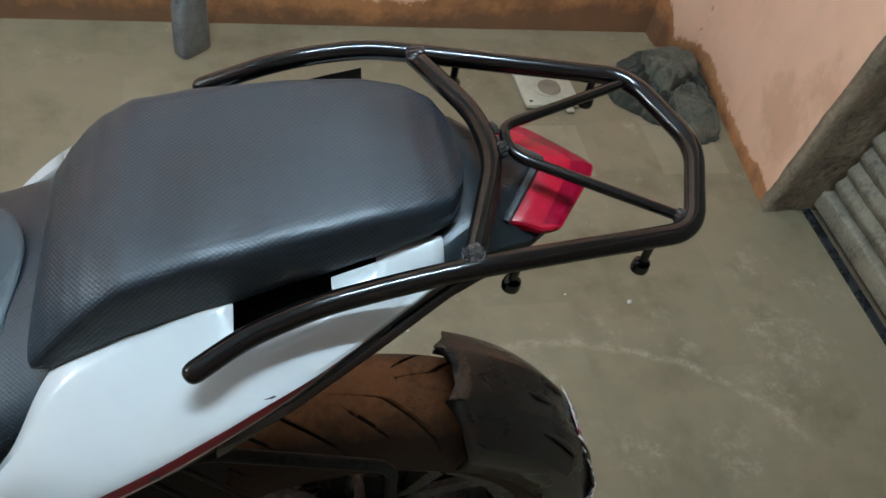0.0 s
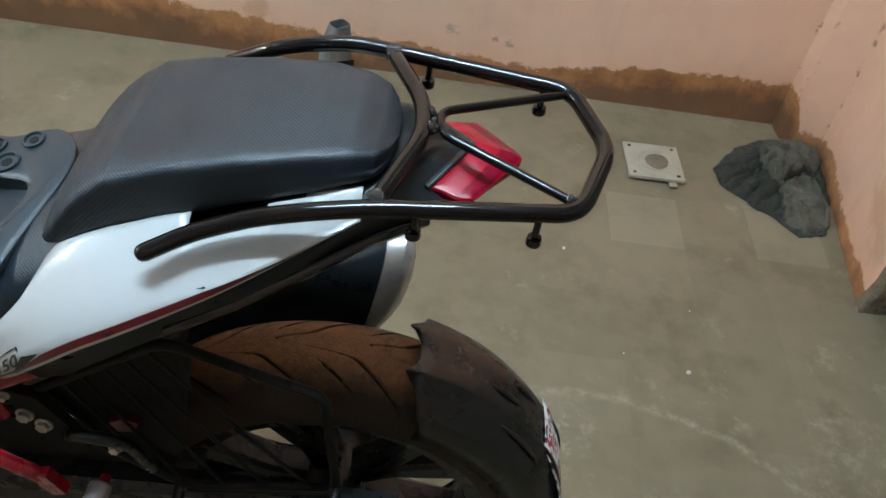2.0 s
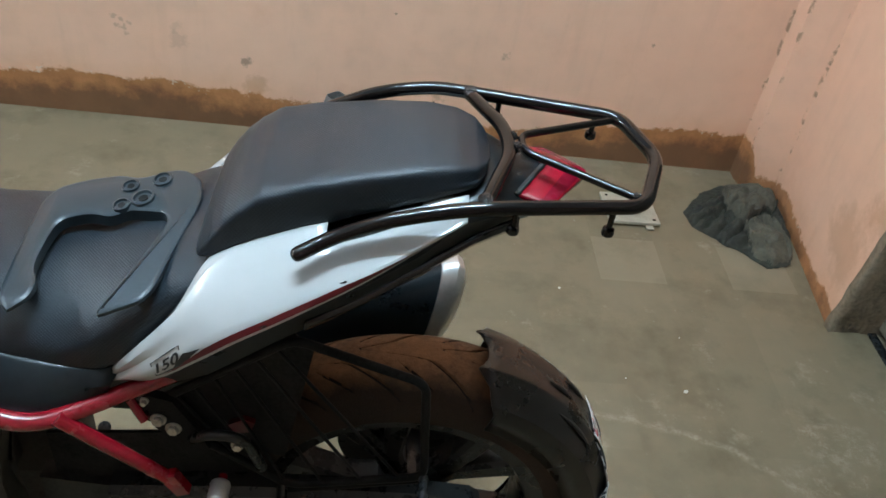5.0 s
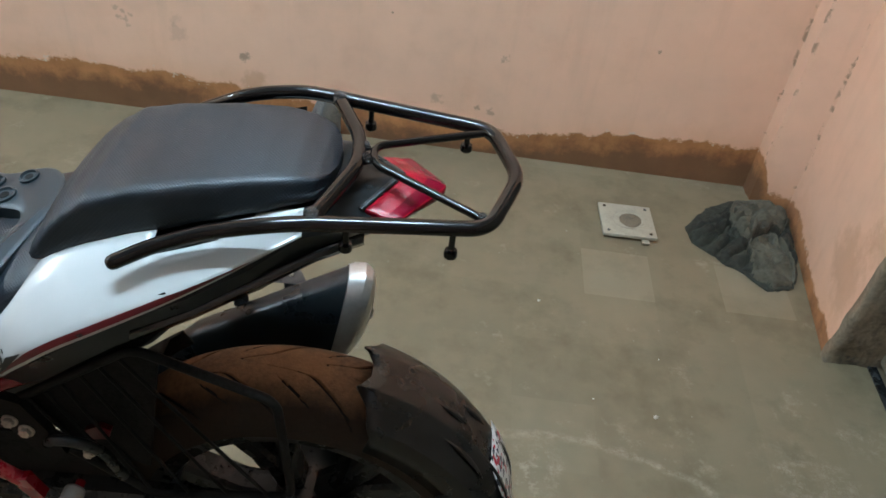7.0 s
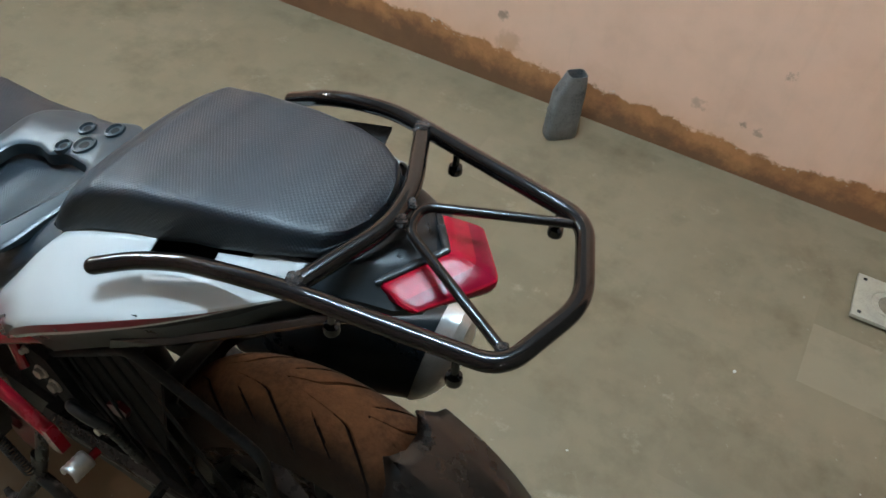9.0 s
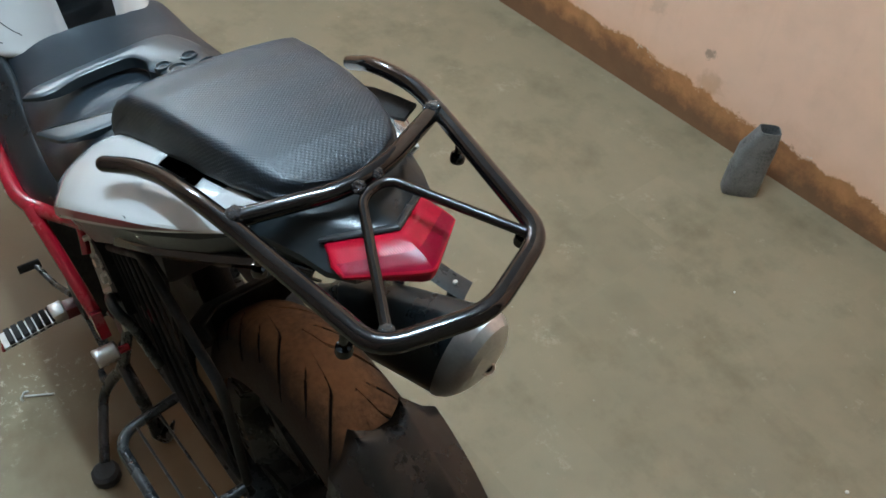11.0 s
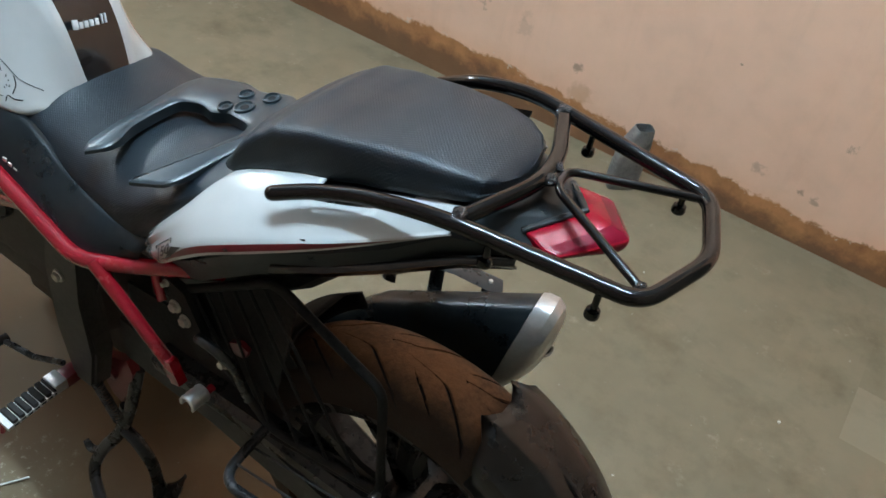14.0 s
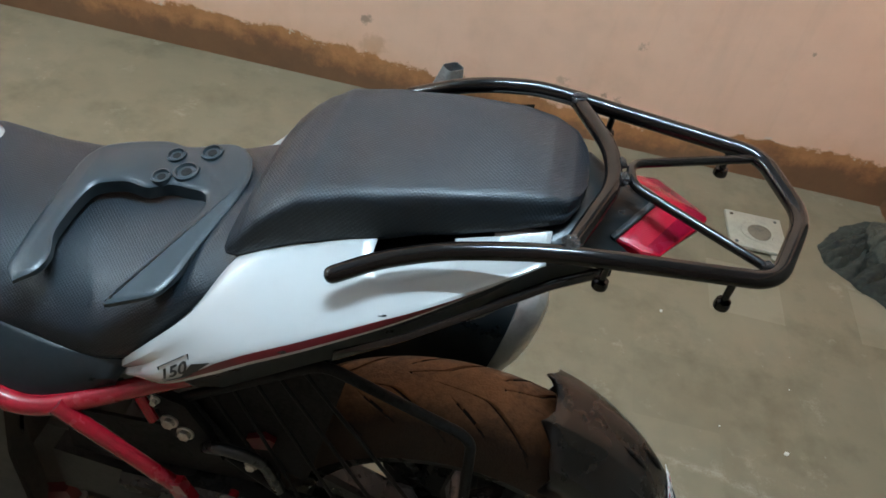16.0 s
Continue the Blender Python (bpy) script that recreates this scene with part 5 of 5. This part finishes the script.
# made-up dark boxes that fill the darkness under the engine
part("floor_hiding_box", box(-0.98, -0.38, YC + 0.03, YC + 0.125, 0.030, 0.275, 0.025), SOOT, engine, "added dark box hiding the lit floor under the engine")
part("lower_filler", box(-0.98, -0.42, YC + 0.02, YC + 0.13, 0.26, 0.46, 0.02), SOOT, engine)


# rider footpeg
peg = part("rider_footpeg", loft([[Vector((-0.490 + dx, y, 0.300 - 0.10 * (0.274 - y) + dz)) for dx, dz in ((-0.016, 0), (0.016, 0), (0.018, 0.009), (-0.018, 0.009))] for y in (0.245, 0.235, 0.165, 0.150)]), SILVER, bike, "silver rider footpeg with black rubber ribs")
for k in range(7):
    y = 0.160 + 0.0125 * k
    part("rubber_rib", box(-0.5075, -0.4725, y, y + 0.0098, 0.302 - 0.10 * (0.274 - y), 0.317 - 0.10 * (0.274 - y), 0.0015), RUBBER, peg)
part("peg_knuckle", box(-0.506, -0.472, 0.238, 0.262, 0.296, 0.318, 0.003), SILVER, peg)
part("peg_mount", box(-0.503, -0.475, 0.258, 0.290, 0.290, 0.316, 0.004), STRIPE, peg)
part("peg_feeler", tube([(-0.492, 0.152, 0.290), (-0.492, 0.148, 0.272)], 0.004, 8), RED, peg)

# gear lever
lever = part("gear_lever", tube([(-0.665, 0.262, 0.268), (-0.60, 0.275, 0.262), (-0.52, 0.285, 0.30)], 0.0055, 10), DARK_METAL, bike, "dark steel gear lever")
part("lever_rubber", tube([(-0.668, 0.232, 0.268), (-0.666, 0.272, 0.268)], 0.0085, 12), RUBBER, lever, "black rubber sleeve")

# centre stand and side stand
stand = part("centre_stand", tube(spline([(-0.395, 0.345, 0.330), (-0.402, 0.325, 0.250), (-0.420, 0.310, 0.170)], 6), 0.0125, 12, flat=0.7), DARK_METAL, bike, "worn black steel centre stand")
hook = spline([(-0.420, 0.310, 0.178), (-0.378, 0.308, 0.172), (-0.350, 0.311, 0.125), (-0.350, 0.315, 0.060), (-0.352, 0.320, 0.018), (-0.326, 0.330, 0.040), (-0.300, 0.340, 0.105)], 6)
part("stand_leg", tube(hook, 0.011, 12, flat=0.55, radii=[0.012 + 0.006 * smoothstep(14, 26, k) - 0.014 * smoothstep(28, 36, k) for k in range(len(hook))]), DARK_METAL, stand)
part("stand_leg", tube(spline([(-0.40, 0.547, 0.300), (-0.432, 0.574, 0.190), (-0.440, 0.616, 0.085), (-0.405, 0.646, 0.012)], 6), 0.011, 12), DARK_METAL, stand)
part("pivot_bracket", loft([[P(x, o, z) for x, z in ((-0.492, 0.310), (-0.402, 0.358), (-0.392, 0.330), (-0.404, 0.285), (-0.440, 0.212), (-0.462, 0.222), (-0.478, 0.252))] for o in (0.100, 0.116)]), STRIPE, stand, "dark red pivot bracket", smooth=False)
coil = [Vector((-0.440, 0.290, 0.317)).lerp(Vector((-0.392, 0.290, 0.245)), k / 160) + 0.008 * Vector((math.cos(k * 0.6), math.sin(k * 0.6), 0)) for k in range(161)]
part("spring", tube(coil, 0.0016, 6), DARK_METAL, stand, "dark steel stand spring")
side_stand = part("side_stand", tube(spline([(-0.418, 0.322, 0.230), (-0.424, 0.305, 0.165), (-0.456, 0.285, 0.105), (-0.462, 0.262, 0.060), (-0.415, 0.235, 0.036), (-0.345, 0.206, 0.026)], 6), 0.0120, 12, flat=0.75), DARK_METAL, bike, "black steel side stand")
part("stand_toe", tube(spline([(-0.455, 0.285, 0.100), (-0.485, 0.278, 0.086), (-0.503, 0.280, 0.094)], 4), 0.010, 10, flat=0.5, radii=[0.011 - 0.0007 * k for k in range(9)]), DARK_METAL, side_stand)
part("stand_foot", lathe([(0.024, 0.0), (0.026, 0.004), (0.026, 0.024), (0.020, 0.030)], 12, pose(-0.330, 0.200, 0.001)), RUBBER, side_stand)

# ---- grab rail lying on the rider seat: two arms and a plate in one moulding ----
rail = tagged(empty("grab_rail", -0.27, 0.46, 0.845), "dark grey plastic grab rail laid loose on the seat", "grab rail")


def rail_z(x, y):
    return 0.8640 + 0.2 * x + 0.1066 * y


far_arm = [(-0.355, 0.299), (-0.372, 0.315), (-0.377, 0.372), (-0.378, 0.430), (-0.377, 0.482), (-0.364, 0.503), (-0.330, 0.513), (-0.290, 0.517)]
plate = [(-0.268, 0.509), (-0.252, 0.510), (-0.232, 0.518), (-0.210, 0.519), (-0.186, 0.500), (-0.176, 0.468)]
near_arm = [(-0.178, 0.438), (-0.184, 0.405), (-0.192, 0.362), (-0.198, 0.320), (-0.206, 0.300), (-0.256, 0.280), (-0.246, 0.308), (-0.224, 0.367), (-0.208, 0.420)]
inner = [(-0.215, 0.440), (-0.262, 0.449), (-0.280, 0.438), (-0.310, 0.449), (-0.344, 0.441), (-0.349, 0.410), (-0.350, 0.366), (-0.336, 0.338), (-0.337, 0.316)]
outline = rounded([(x, y, 0) for x, y in far_arm + plate + near_arm + inner + far_arm[:1]], 0.012, 3)[:-1]
bm = bmesh.new()
top = bm.faces.new([bm.verts.new((q.x, q.y, rail_z(q.x, q.y))) for q in outline])
if top.normal.z < 0:
    top.normal_flip()
body = bmesh.ops.extrude_face_region(bm, geom=[top])["geom"]
for v in body:
    if isinstance(v, bmesh.types.BMVert):
        v.co.z += 0.0150
bm.normal_update()
crown = [f for f in body if isinstance(f, bmesh.types.BMFace)]
for inset, lift in ((0.0015, 0.0012), (0.0048, 0.0018)):
    bmesh.ops.inset_region(bm, faces=crown, thickness=inset, depth=0.0, use_even_offset=True)
    for v in {v for f in crown for v in f.verts}:
        v.co.z += lift
for v in bm.verts:
    v.co.z -= 0.0150
    if v.co.z < rail_z(v.co.x, v.co.y) - 0.010:
        v.co.z += 0.0105 * smoothstep(0.37, 0.30, v.co.y)
part("body", bm, GREY_PLASTIC, rail, angle=38)
for x, y, r in ((-0.232, 0.498, 0.0095), (-0.270, 0.490, 0.0085), (-0.248, 0.465, 0.0110), (-0.272, 0.455, 0.0085)):
    m = Matrix.Translation((x, y, rail_z(x, y) + 0.0027)) @ Euler((radians(6), radians(-11), 0)).to_matrix().to_4x4()
    part("bolt_boss", lathe([(r * 1.36, -0.004), (r * 1.30, 0.0030), (r * 1.04, 0.0036), (r * 0.90, 0.0008), (r * 0.45, 0.0006)], 24, m), GREY_PLASTIC, rail)
    part("bolt_hole", lathe([(r * 0.56, 0.0002), (r * 0.54, 0.0012), (0.0005, 0.0012)], 18, m), ROD, rail, "dark bolt hole")

# ---- floor slabs ----
SLAB = 0.2
first = None
for i in range(14):
    for j in range(12):
        x, y = -1.30 + 0.2 * i, WALL_Y - 0.2 * (j + 1) - 0.055
        if x + SLAB > 1.335 and y + SLAB > 1.25:
            continue
        if x + SLAB > 1.45:
            continue
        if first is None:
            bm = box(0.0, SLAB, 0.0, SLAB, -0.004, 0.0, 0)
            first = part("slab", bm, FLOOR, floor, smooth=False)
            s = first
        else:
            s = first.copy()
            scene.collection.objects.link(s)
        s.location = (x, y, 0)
        if (i, j) in ((10, 2), (12, 2)):
            s.material_slots[0].link = "OBJECT"
            s.material_slots[0].material = PALE_FLOOR
